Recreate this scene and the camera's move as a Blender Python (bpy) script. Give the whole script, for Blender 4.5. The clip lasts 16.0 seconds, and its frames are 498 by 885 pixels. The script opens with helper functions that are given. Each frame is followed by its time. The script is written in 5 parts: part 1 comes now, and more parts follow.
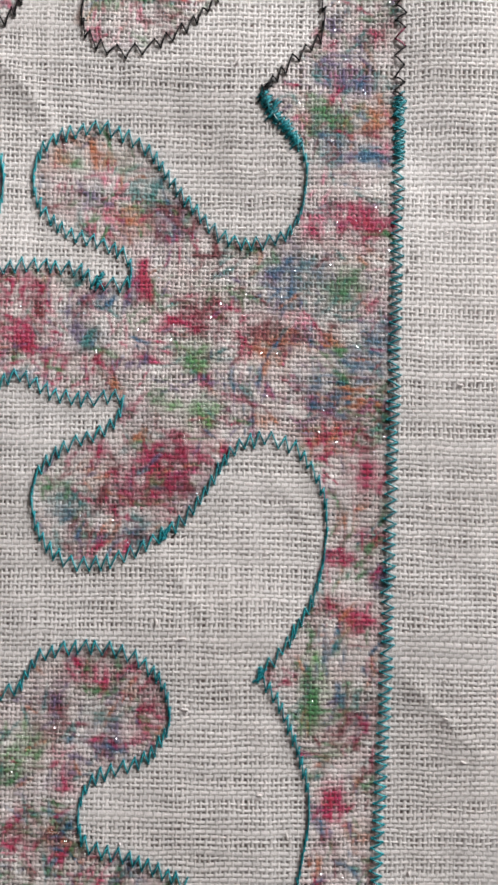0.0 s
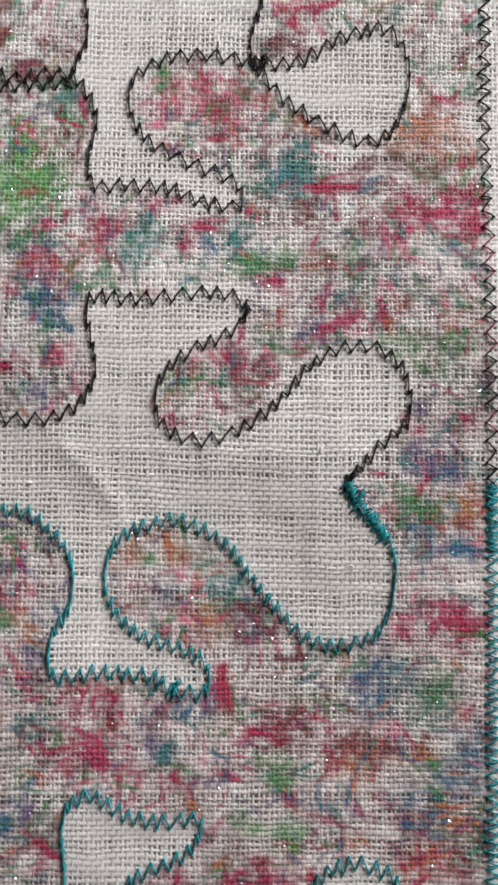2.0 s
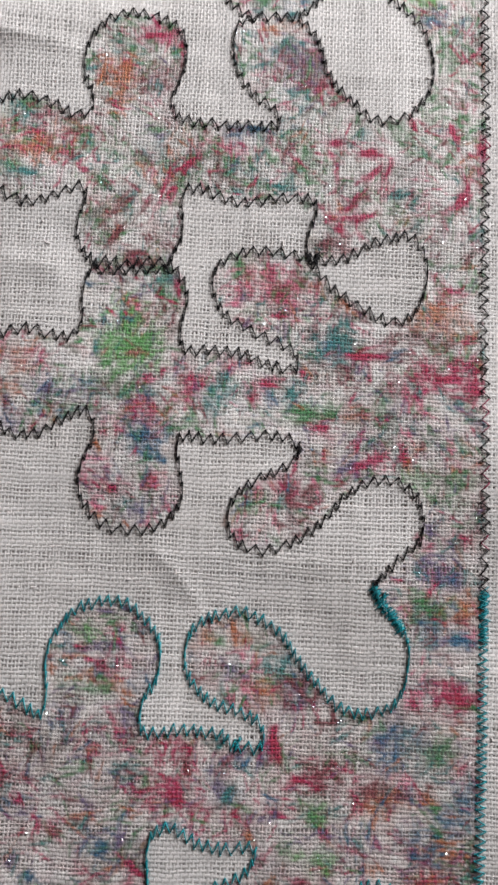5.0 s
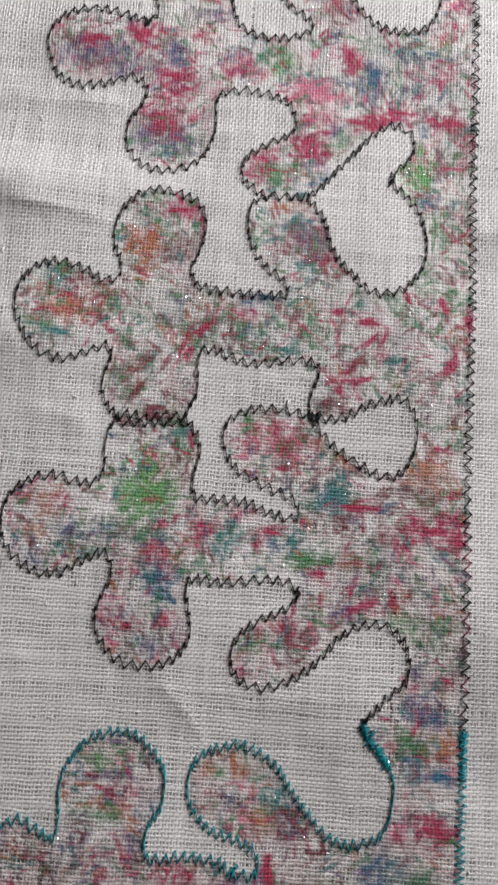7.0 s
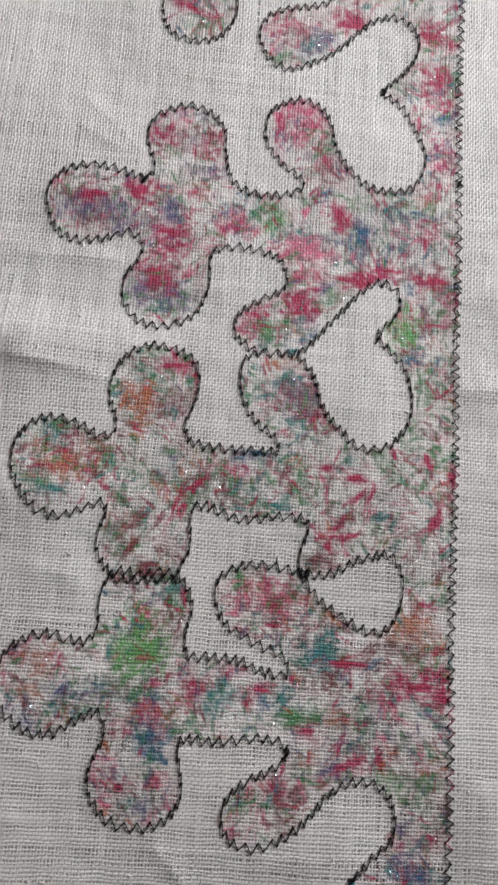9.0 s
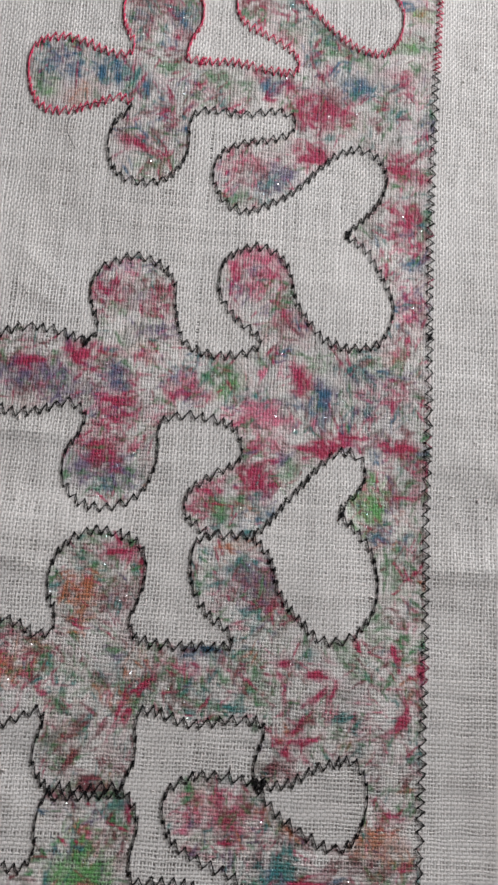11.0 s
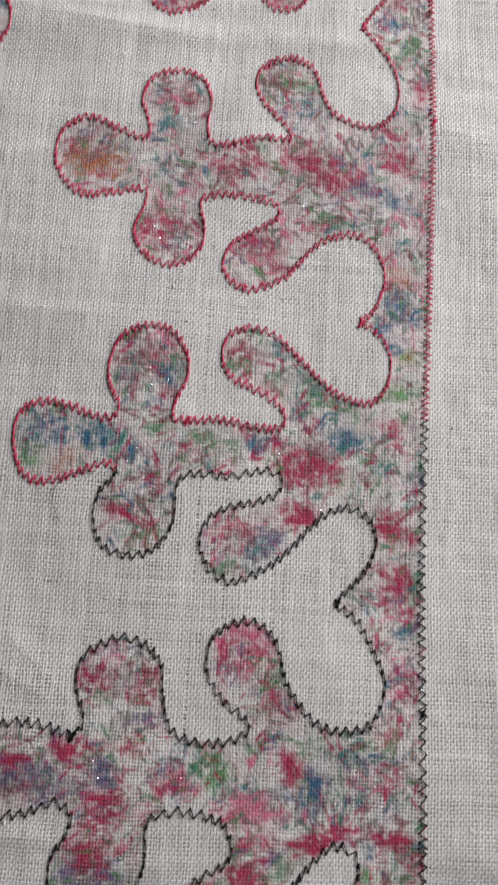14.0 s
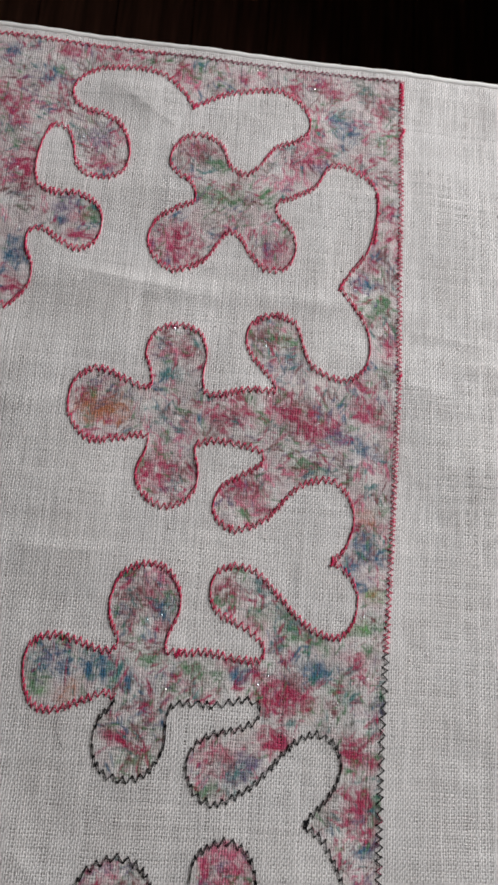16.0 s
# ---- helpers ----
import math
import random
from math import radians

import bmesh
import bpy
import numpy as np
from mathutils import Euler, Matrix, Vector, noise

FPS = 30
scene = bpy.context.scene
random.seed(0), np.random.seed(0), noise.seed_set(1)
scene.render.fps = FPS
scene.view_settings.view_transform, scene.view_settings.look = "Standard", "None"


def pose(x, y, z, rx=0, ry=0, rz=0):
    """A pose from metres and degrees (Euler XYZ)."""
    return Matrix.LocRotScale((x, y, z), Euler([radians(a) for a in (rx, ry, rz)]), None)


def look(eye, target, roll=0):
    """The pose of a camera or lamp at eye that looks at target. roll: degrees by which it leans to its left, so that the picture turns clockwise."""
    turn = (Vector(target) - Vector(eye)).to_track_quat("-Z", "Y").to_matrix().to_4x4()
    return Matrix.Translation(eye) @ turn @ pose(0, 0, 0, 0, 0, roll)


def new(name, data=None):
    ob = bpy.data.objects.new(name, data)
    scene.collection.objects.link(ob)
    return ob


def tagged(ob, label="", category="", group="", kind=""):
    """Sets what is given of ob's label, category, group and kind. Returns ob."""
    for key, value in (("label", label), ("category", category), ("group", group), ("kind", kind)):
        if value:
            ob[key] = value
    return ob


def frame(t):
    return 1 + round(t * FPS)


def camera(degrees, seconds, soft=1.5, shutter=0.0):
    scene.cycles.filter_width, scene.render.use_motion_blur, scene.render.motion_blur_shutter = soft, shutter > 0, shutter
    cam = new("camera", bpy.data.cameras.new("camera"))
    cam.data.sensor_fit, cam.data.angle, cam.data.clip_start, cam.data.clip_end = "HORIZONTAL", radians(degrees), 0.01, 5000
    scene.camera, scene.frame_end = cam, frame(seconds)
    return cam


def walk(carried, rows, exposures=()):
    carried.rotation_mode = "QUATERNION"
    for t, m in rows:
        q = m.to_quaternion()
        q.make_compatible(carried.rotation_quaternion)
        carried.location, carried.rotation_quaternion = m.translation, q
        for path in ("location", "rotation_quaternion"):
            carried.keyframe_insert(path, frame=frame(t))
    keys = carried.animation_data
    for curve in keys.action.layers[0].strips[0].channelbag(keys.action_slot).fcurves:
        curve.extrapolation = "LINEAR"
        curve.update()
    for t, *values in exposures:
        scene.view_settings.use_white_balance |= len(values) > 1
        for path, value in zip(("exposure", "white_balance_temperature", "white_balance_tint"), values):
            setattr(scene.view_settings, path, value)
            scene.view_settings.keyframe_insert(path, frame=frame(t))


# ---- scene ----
cam = camera(40.36, 16.0, soft=3.1)
PATH = [
    (0.0, pose(-0.01974, -0.04806, 0.08591, 2.05, -0.57, 0.79)),
    (0.5, pose(-0.02439, -0.03241, 0.07792, 1.49, 0.02, 1.17)),
    (1.0, pose(-0.02484, -0.02306, 0.07402, 3.00, -0.51, 0.56)),
    (1.5, pose(-0.02722, -0.00922, 0.07908, 4.59, 0.42, 0.53)),
    (2.0, pose(-0.03031, -0.00035, 0.08268, 3.79, -0.39, 0.45)),
    (2.5, pose(-0.02807, 0.00127, 0.08472, 3.82, -0.60, 0.24)),
    (3.0, pose(-0.02966, 0.00489, 0.09163, 4.28, -0.74, 0.60)),
    (3.5, pose(-0.03476, 0.00768, 0.09896, 4.77, -1.16, 1.29)),
    (4.0, pose(-0.03668, 0.00971, 0.10472, 5.14, -1.02, 1.50)),
    (4.2, pose(-0.03713, 0.01020, 0.10626, 5.22, -1.05, 1.55)),
    (6.3, pose(-0.04466, 0.01987, 0.11511, 7.58, -1.60, 3.58)),
    (6.5, pose(-0.04372, 0.02307, 0.12004, 7.90, -1.35, 3.68)),
    (7.0, pose(-0.04359, 0.03004, 0.12220, 8.28, -1.93, 3.87)),
    (7.5, pose(-0.04402, 0.03715, 0.12572, 8.66, -2.47, 3.91)),
    (8.0, pose(-0.04597, 0.04318, 0.12819, 9.06, -3.08, 3.80)),
    (8.5, pose(-0.04710, 0.04973, 0.12954, 9.13, -3.37, 3.99)),
    (8.7, pose(-0.04844, 0.05158, 0.12962, 9.53, -3.92, 4.01)),
    (10.8, pose(-0.04473, 0.09195, 0.12680, 8.63, -3.64, 4.12)),
    (11.0, pose(-0.04143, 0.09385, 0.12542, 8.82, -3.73, 3.60)),
    (11.5, pose(-0.03978, 0.10284, 0.12563, 8.81, -3.84, 3.27)),
    (12.0, pose(-0.03840, 0.11627, 0.12575, 8.97, -2.81, 2.49)),
    (12.5, pose(-0.03850, 0.12633, 0.12622, 9.03, -2.78, 2.58)),
    (13.0, pose(-0.03867, 0.13875, 0.12893, 9.55, -2.56, 2.80)),
    (13.5, pose(-0.04027, 0.15045, 0.12931, 9.72, -2.27, 2.73)),
    (14.0, pose(-0.04094, 0.16318, 0.13521, 10.34, -2.51, 2.88)),
    (14.5, pose(-0.03877, 0.17343, 0.14033, 10.74, -2.68, 2.74)),
    (15.0, pose(-0.04100, 0.18413, 0.14500, 10.80, -3.14, 3.02)),
    (15.5, pose(-0.04681, 0.19659, 0.15211, 11.31, -4.38, 3.67)),
    (16.0, pose(-0.04771, 0.20611, 0.16385, 12.35, -4.93, 3.99)),
]
EXPOSURE = [(0.0, 1.35, 6700, 12), (2.5, 1.05, 6650, 11), (3.5, 1.0, 6600, 12.5), (6.5, 0.84, 6550, 12), (7.5, 0.74, 6530, 11.5), (8.5, 0.66, 6530, 11.5),
            (11.5, 0.3, 6550, 11), (13.5, 0.25, 6550, 11), (14.5, 0.08, 6550, 11.5), (16.0, -0.05, 6550, 11)]
walk(cam, PATH, EXPOSURE)

# ---- light: a window beside the far end of the table, in a closed room ----
world = bpy.data.worlds.new("world")
scene.world = world
world.use_nodes = True
world.node_tree.nodes["Background"].inputs[0].default_value = (0.75, 0.85, 1.0, 1)
world.node_tree.nodes["Background"].inputs[1].default_value = 1.0
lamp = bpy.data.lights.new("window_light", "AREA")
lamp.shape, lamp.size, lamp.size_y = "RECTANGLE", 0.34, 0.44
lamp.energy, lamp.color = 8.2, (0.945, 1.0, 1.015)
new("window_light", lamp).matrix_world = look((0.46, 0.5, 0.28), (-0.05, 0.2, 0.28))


# ---- materials ----
def node_material(name, rough=0.7, metal=0.0):
    m = bpy.data.materials.new(name)
    m.use_nodes = True
    b = m.node_tree.nodes["Principled BSDF"]
    b.inputs["Roughness"].default_value = rough
    b.inputs["Metallic"].default_value = metal
    return m, m.node_tree.nodes, m.node_tree.links, b


def noise_node(nodes, links, scale, detail=3.0, stretch=None):
    n = nodes.new("ShaderNodeTexNoise")
    n.inputs["Scale"].default_value = scale
    n.inputs["Detail"].default_value = detail
    co = nodes.new("ShaderNodeTexCoord")
    if stretch:
        mp = nodes.new("ShaderNodeMapping")
        mp.inputs["Scale"].default_value = stretch
        links.new(co.outputs["Object"], mp.inputs["Vector"])
        links.new(mp.outputs[0], n.inputs["Vector"])
    else:
        links.new(co.outputs["Object"], n.inputs["Vector"])
    return n


def ramp(nodes, links, fac, stops):
    r = nodes.new("ShaderNodeValToRGB")
    while len(r.color_ramp.elements) < len(stops):
        r.color_ramp.elements.new(0.5)
    for e, (p, c) in zip(r.color_ramp.elements, stops):
        e.position, e.color = p, (*c, 1)
    links.new(fac, r.inputs[0])
    return r


def multiply(nodes, links, a, b):
    m = nodes.new("ShaderNodeMix")
    m.data_type, m.blend_type = "RGBA", "MULTIPLY"
    m.inputs[0].default_value = 1.0
    links.new(a, m.inputs[6])
    links.new(b, m.inputs[7])
    return m.outputs[2]


def linen_material():
    m, nodes, links, b = node_material("linen", 0.85)
    fine = noise_node(nodes, links, 5200, 2)
    broad = noise_node(nodes, links, 60, 4)
    c1 = ramp(nodes, links, fine.outputs[0], [(0.25, (0.66, 0.605, 0.585)), (0.75, (0.775, 0.715, 0.695))])
    c2 = ramp(nodes, links, broad.outputs[0], [(0.3, (0.93, 0.92, 0.91)), (0.7, (1.0, 1.0, 1.0))])
    tone = nodes.new("ShaderNodeAttribute")
    tone.attribute_name = "tone"
    dye = nodes.new("ShaderNodeAttribute")
    dye.attribute_name = "dye"
    col = multiply(nodes, links, c1.outputs[0], c2.outputs[0])
    col = multiply(nodes, links, col, tone.outputs["Color"])
    col = multiply(nodes, links, col, dye.outputs["Color"])
    links.new(col, b.inputs["Base Color"])
    b.inputs["Sheen Weight"].default_value = 0.15
    bump = nodes.new("ShaderNodeBump")
    bump.inputs["Strength"].default_value = 0.5
    bump.inputs["Distance"].default_value = 0.00008
    links.new(fine.outputs[0], bump.inputs["Height"])
    links.new(bump.outputs[0], b.inputs["Normal"])
    return m


def thread_material(name, dark, light, rough=0.5):
    m, nodes, links, b = node_material(name, rough)
    n = noise_node(nodes, links, 14, 2, (1, 6, 6))
    info = nodes.new("ShaderNodeObjectInfo")
    add = nodes.new("ShaderNodeMath")
    add.operation = "MULTIPLY_ADD"
    links.new(info.outputs["Random"], add.inputs[0])
    add.inputs[1].default_value = 0.5
    links.new(n.outputs[0], add.inputs[2])
    c = ramp(nodes, links, add.outputs[0], [(0.35, dark), (1.0, light)])
    links.new(c.outputs[0], b.inputs["Base Color"])
    b.inputs["Specular IOR Level"].default_value = 0.3
    return m


def wood_material(name, dark, light, rough, axis=(12, 1, 12)):
    m, nodes, links, b = node_material(name, rough)
    n = noise_node(nodes, links, 6, 5, axis)
    c = ramp(nodes, links, n.outputs[0], [(0.3, dark), (0.7, light)])
    links.new(c.outputs[0], b.inputs["Base Color"])
    bump = nodes.new("ShaderNodeBump")
    bump.inputs["Strength"].default_value = 0.2
    bump.inputs["Distance"].default_value = 0.001
    links.new(n.outputs[0], bump.inputs["Height"])
    links.new(bump.outputs[0], b.inputs["Normal"])
    b.inputs["Specular IOR Level"].default_value = 0.08
    return m


def plaster_material(name, colour):
    m, nodes, links, b = node_material(name, 0.9)
    n = noise_node(nodes, links, 7, 5)
    c = ramp(nodes, links, n.outputs[0], [(0.3, tuple(v * 0.92 for v in colour)), (0.7, colour)])
    links.new(c.outputs[0], b.inputs["Base Color"])
    return m


def glitter_material():
    m, nodes, links, b = node_material("glitter", 0.3, 1.0)
    geo = nodes.new("ShaderNodeNewGeometry")
    c = ramp(nodes, links, geo.outputs["Random Per Island"],
             [(0.0, (0.8, 0.85, 0.9)), (0.3, (0.55, 0.75, 0.9)), (0.5, (0.85, 0.85, 0.85)), (0.7, (0.9, 0.75, 0.8)), (1.0, (0.7, 0.9, 0.8))])
    links.new(c.outputs[0], b.inputs["Base Color"])
    return m


LINEN = linen_material()
THREAD = {
    "teal": thread_material("teal_thread", (0.0, 0.085, 0.115), (0.010, 0.26, 0.29)),
    "black": thread_material("black_thread", (0.003, 0.003, 0.0035), (0.012, 0.010, 0.011), 0.65),
    "red": thread_material("red_thread", (0.38, 0.007, 0.045), (0.66, 0.03, 0.11)),
}
THREAD["stained"] = thread_material("crimson_stained_thread", (0.12, 0.006, 0.03), (0.30, 0.02, 0.07))
THREAD["black"].node_tree.nodes["Principled BSDF"].inputs["Specular IOR Level"].default_value = 0.12
HEM = thread_material("white_hem", (0.66, 0.6, 0.57), (0.8, 0.75, 0.72), 0.8)
GAP_SHEET = plaster_material("brown_gap_sheet", (0.42, 0.345, 0.31))
LINT = thread_material("linen_lint", (0.60, 0.53, 0.51), (0.72, 0.65, 0.63), 0.9)
GLITTER = glitter_material()
WALNUT = wood_material("dark_walnut", (0.012, 0.005, 0.004), (0.035, 0.014, 0.010), 0.5)
BOARD = wood_material("dark_boards", (0.03, 0.013, 0.008), (0.10, 0.042, 0.026), 0.75)
PLASTER = plaster_material("plaster", (0.30, 0.235, 0.225))
WHITE = plaster_material("ceiling_paint", (0.5, 0.47, 0.45))


# ---- building helpers ----
def part(name, bm, material, parent, label=""):
    me = bpy.data.meshes.new(name)
    bm.to_mesh(me)
    bm.free()
    me.materials.append(material)
    ob = new(name, me)
    ob.parent = parent
    return tagged(ob, label)


def box(bm, lo, hi, bevel=0.0):
    geom = bmesh.ops.create_cube(bm, size=1.0)["verts"]
    for v in geom:
        v.co = Vector([lo[k] + (v.co[k] + 0.5) * (hi[k] - lo[k]) for k in range(3)])
    if bevel:
        edges = {e for v in geom for e in v.link_edges}
        bmesh.ops.bevel(bm, geom=list(edges), offset=bevel, segments=2, affect="EDGES")


def boxed(name, lo, hi, material, parent=None, bevel=0.0, label=""):
    bm = bmesh.new()
    box(bm, lo, hi, bevel)
    return part(name, bm, material, parent, label)


def smooth_line(points, step):
    """Catmull-Rom curve through the points, resampled at an even step."""
    p = np.array(points, float)
    p = np.vstack([2 * p[0] - p[1], p, 2 * p[-1] - p[-2]])
    u = np.linspace(0, 1, 12, endpoint=False)[:, None]
    runs = []
    for a, b, c, d in zip(p[:-3], p[1:-2], p[2:-1], p[3:]):
        runs.append(0.5 * (2 * b + (c - a) * u + (2 * a - 5 * b + 4 * c - d) * u ** 2 + (3 * b - a - 3 * c + d) * u ** 3))
    q = np.vstack(runs + [p[-2:-1]])
    s = np.r_[0, np.cumsum(np.hypot(*np.diff(q, axis=0).T))]
    at = np.linspace(0, s[-1], max(2, int(round(s[-1] / step)) + 1))
    return np.stack([np.interp(at, s, q[:, 0]), np.interp(at, s, q[:, 1])], 1)


# ---- plan of the embroidered outlines ----
SEAM = {}  # centre lines of the zigzag outlines, in millimetres
SEAM["teal_low"] = [(-12.3, -99.8), (-11.3, -95.2), (-10.8, -90.3), (-11.4, -86.2), (-13.2, -81.3), (-15, -77.2), (-17.3, -74.1)]
SEAM["teal_mid"] = [(-17.3, -74.1), (-14.4, -70.9), (-11.2, -65.9), (-9.5, -60.9), (-8.9, -56), (-9.3, -51.7), (-11.1, -47.8), (-13.6, -45.3), (-16.9, -44.5), (-19.7, -45), (-21.8, -47.2), (-23.9, -50.5), (-26.4, -54.1), (-29.5, -56.6), (-33, -58.8), (-36.6, -60.2), (-40.1, -60.6), (-42.9, -59.6), (-45.1, -57.1), (-46.1, -54), (-46.1, -50.8), (-44.7, -47.9), (-41.9, -45.7), (-38.7, -44.4), (-35.9, -42.4), (-35, -40.2), (-35.9, -39.3), (-39.8, -39.8), (-43.4, -39.3), (-45.5, -38.1), (-48.8, -36.8), (-51.1, -38.5), (-51.4, -42.6), (-51.2, -47.9), (-54.6, -52.2), (-67, -58), (-75, -56), (-80, -50)]
SEAM["teal_low_plant"] = [(-25.9, -99.9), (-32.3, -97), (-35.8, -96), (-38.6, -95), (-39.5, -92), (-38.8, -88.5), (-36.3, -86.4), (-32.5, -85.3), (-29.7, -82.9), (-28.4, -79.4), (-29.5, -75.2), (-32.4, -72.5), (-36.3, -71.1), (-39.9, -71), (-43, -71.5), (-45.5, -72.6), (-46.8, -75.1), (-49.6, -76.7), (-70, -81)]
SEAM["teal_top"] = [(-96, -32), (-90, -22), (-83, -18.5), (-77.7, -19.2), (-75, -18.2), (-72.1, -19.4), (-69.1, -21), (-68.2, -18.5), (-68.7, -13.2), (-68, -9.6), (-65.5, -5.8), (-61.9, -3.8), (-57.2, -3.6), (-54, -5.8), (-51.9, -8.1), (-51, -11.1), (-51.4, -15.2), (-53.3, -18.5), (-53.4, -22.5), (-50.5, -23.1), (-47.2, -22.6), (-41.1, -23.1), (-39, -24.7), (-34.7, -24.7), (-34.7, -21.7), (-37.1, -20.1), (-39.8, -19.1), (-42.9, -18.1), (-45.6, -15.8), (-47.1, -12.5), (-46.8, -9.1), (-45.1, -6.4), (-42.1, -5), (-39, -4.3), (-35.9, -5.3), (-32.8, -7), (-30.8, -9.3), (-28.4, -12.7), (-25.6, -15.7), (-22.9, -18.3), (-19.8, -19.3), (-16.1, -18.8), (-13.4, -16.9), (-12.2, -12.9), (-12.1, -8.8), (-13.7, -5.1), (-16.1, -2.7), (-18, -0)]
SEAM["black_one"] = [(-18, 0.3), (-15.3, 3.1), (-12.6, 5.9), (-10.3, 8), (-9.9, 11.1), (-10.6, 13.9), (-12.5, 16.4), (-15.3, 17.3), (-18.8, 16.8), (-21.6, 15.3), (-24, 12.8), (-26.1, 10.3), (-28.5, 8.2), (-31.6, 6.4), (-35, 5.4), (-38.1, 5.7), (-40.2, 7.1), (-41.3, 9.5), (-41, 12.3), (-39.7, 14.4), (-37.3, 16.2), (-33.8, 18), (-31.4, 19.4), (-30.1, 21.5), (-31, 22.9), (-33.5, 23.8), (-37, 23.7), (-40.5, 23.2), (-44, 22.8), (-47.5, 23.1), (-49.6, 22.8), (-49.9, 20.6)]
SEAM["black_two"] = [(-50, 20.8), (-48.9, 16.1), (-49, 12.3), (-51.7, 8.9), (-56.6, 7.7), (-61.2, 8.7), (-64.5, 12), (-65.6, 16.2), (-64.3, 20), (-63.3, 22.5), (-64, 25.9), (-66, 26.5), (-69.4, 24.6), (-72.9, 22.5), (-76.9, 22.7), (-80.6, 24.9), (-83, 28.2), (-83.6, 32.2), (-82.4, 36.3), (-79.7, 38.5), (-75.8, 39.8), (-71.7, 39.1), (-68.1, 38.8), (-66.5, 41.5), (-66.7, 45.6), (-66.1, 49.2), (-64.7, 51.1)]
SEAM["join"] = [(-64.9, 51.1), (-62.7, 51.9), (-59.6, 51.3), (-56.6, 52.1), (-52.7, 52)]
SEAM["hole_plants_low"] = [(-52.7, 52), (-50.7, 49.8), (-49.4, 45.8), (-50.3, 41.6), (-49.7, 37.5), (-45.2, 37.4), (-40.1, 37.2), (-35.9, 35.5), (-31.2, 35), (-31.4, 37.8), (-35.1, 39.6), (-39.3, 41.3), (-43.6, 44.1), (-45.4, 48.1), (-44.7, 51.9), (-41.2, 54.2), (-36, 54.9), (-31.8, 54.2), (-29.5, 53.7)]
SEAM["hole_plants_high"] = [(-29.5, 53.7), (-30, 55.8), (-29.5, 58.8), (-28.4, 62.1), (-29.7, 64), (-34.5, 64.1), (-40.8, 63.1), (-45, 63.9), (-48.3, 65.2), (-50.8, 64.5), (-51.1, 61.5), (-50.8, 57.2), (-52.1, 54), (-52.7, 52)]
SEAM["hole_loop"] = [(-29.5, 53.7), (-26.4, 49.7), (-23.1, 47.2), (-18.9, 44.9), (-14.7, 43.6), (-11.6, 45.4), (-9.7, 50.7), (-10.1, 55), (-12.3, 58.2), (-15.2, 58), (-19.4, 56.6), (-23.5, 54), (-27.1, 53.5), (-29.5, 53.7)]
SEAM["black_three"] = [(-64.9, 51.1), (-67, 53.4), (-68.3, 56.4), (-67.7, 60.2), (-66.9, 63), (-68.6, 64.2), (-72.1, 62.6), (-76.1, 61.2), (-80.3, 62.3), (-83.3, 65.5), (-85.6, 70.2), (-85.4, 74.6), (-83.1, 78.1), (-79.1, 79.9), (-73.7, 78.9), (-70.4, 77.3), (-67.1, 77.8), (-67.1, 81.1), (-68.8, 84.9), (-68.4, 89.5), (-65.6, 93.8), (-60.9, 95.9), (-55.9, 95.2), (-52.3, 92.6), (-51.6, 88.1), (-52.4, 84), (-53.7, 80.5), (-52.4, 77.3), (-48, 76.5), (-42.7, 76.4), (-35.3, 76.8), (-36.5, 79.7), (-39.9, 82.2), (-42.9, 86.5), (-43.7, 91.6), (-42.9, 94.8), (-39.7, 96.2), (-33.1, 96.6)]
SEAM["heart_hole"] = [(-32.6, 96.6), (-29.1, 92.3), (-27.2, 86.7), (-23.2, 81.9), (-19.2, 78.8), (-14.9, 78.8), (-10.7, 82.3), (-9, 87.6), (-10, 93.9), (-12.9, 98.3), (-16.6, 101.7), (-15.8, 103.4), (-12.6, 107.2), (-12.2, 110.9), (-14.5, 113.1), (-17.3, 113.2), (-21.1, 110.1), (-24.8, 105.5), (-27.9, 101.7), (-31, 97.9), (-32.6, 96.6)]
SEAM["black_four"] = [(-39.7, 96.2), (-43, 97.5), (-45.7, 100.7), (-44.6, 104.4), (-40.4, 107.5), (-36.1, 110.3), (-35.8, 113.6), (-38.2, 117), (-44.4, 118.3), (-50, 117.5), (-51.5, 115.2), (-51.3, 110.4), (-52.4, 105.5), (-55.4, 101.7), (-60.7, 100), (-65.1, 101), (-68.2, 104.7), (-68.3, 109.4), (-66.2, 113.2), (-65.2, 116.9), (-68.1, 119.2), (-73, 117.5), (-78.6, 116.6), (-82.8, 118.4), (-85.3, 123.4), (-85, 127.8), (-82, 131.3), (-76.4, 133), (-71.1, 132.3), (-66.3, 130.8)]
SEAM["black_five"] = [(-66.9, 130.9), (-64.7, 132.3), (-64.6, 134.9), (-66.3, 139), (-66.4, 143.2), (-64.1, 146.5), (-58.5, 148.8), (-53.6, 147.3), (-50.7, 144), (-50.1, 138.8), (-48.5, 133.1), (-45.2, 130.8), (-40, 130.4), (-35.3, 131.6), (-33.1, 133.5), (-35, 135.5), (-38.8, 138.3), (-41.7, 142.4), (-42.2, 146.6), (-40.5, 150.5), (-35.3, 153), (-30.9, 151.6), (-28.3, 147.9), (-26.8, 142.1), (-24, 137.9), (-20.2, 134.4), (-15.3, 133.6), (-10.6, 134.9), (-8, 139.8), (-8, 144.1), (-10.8, 149.9), (-13.6, 154.2), (-17.8, 157.1)]
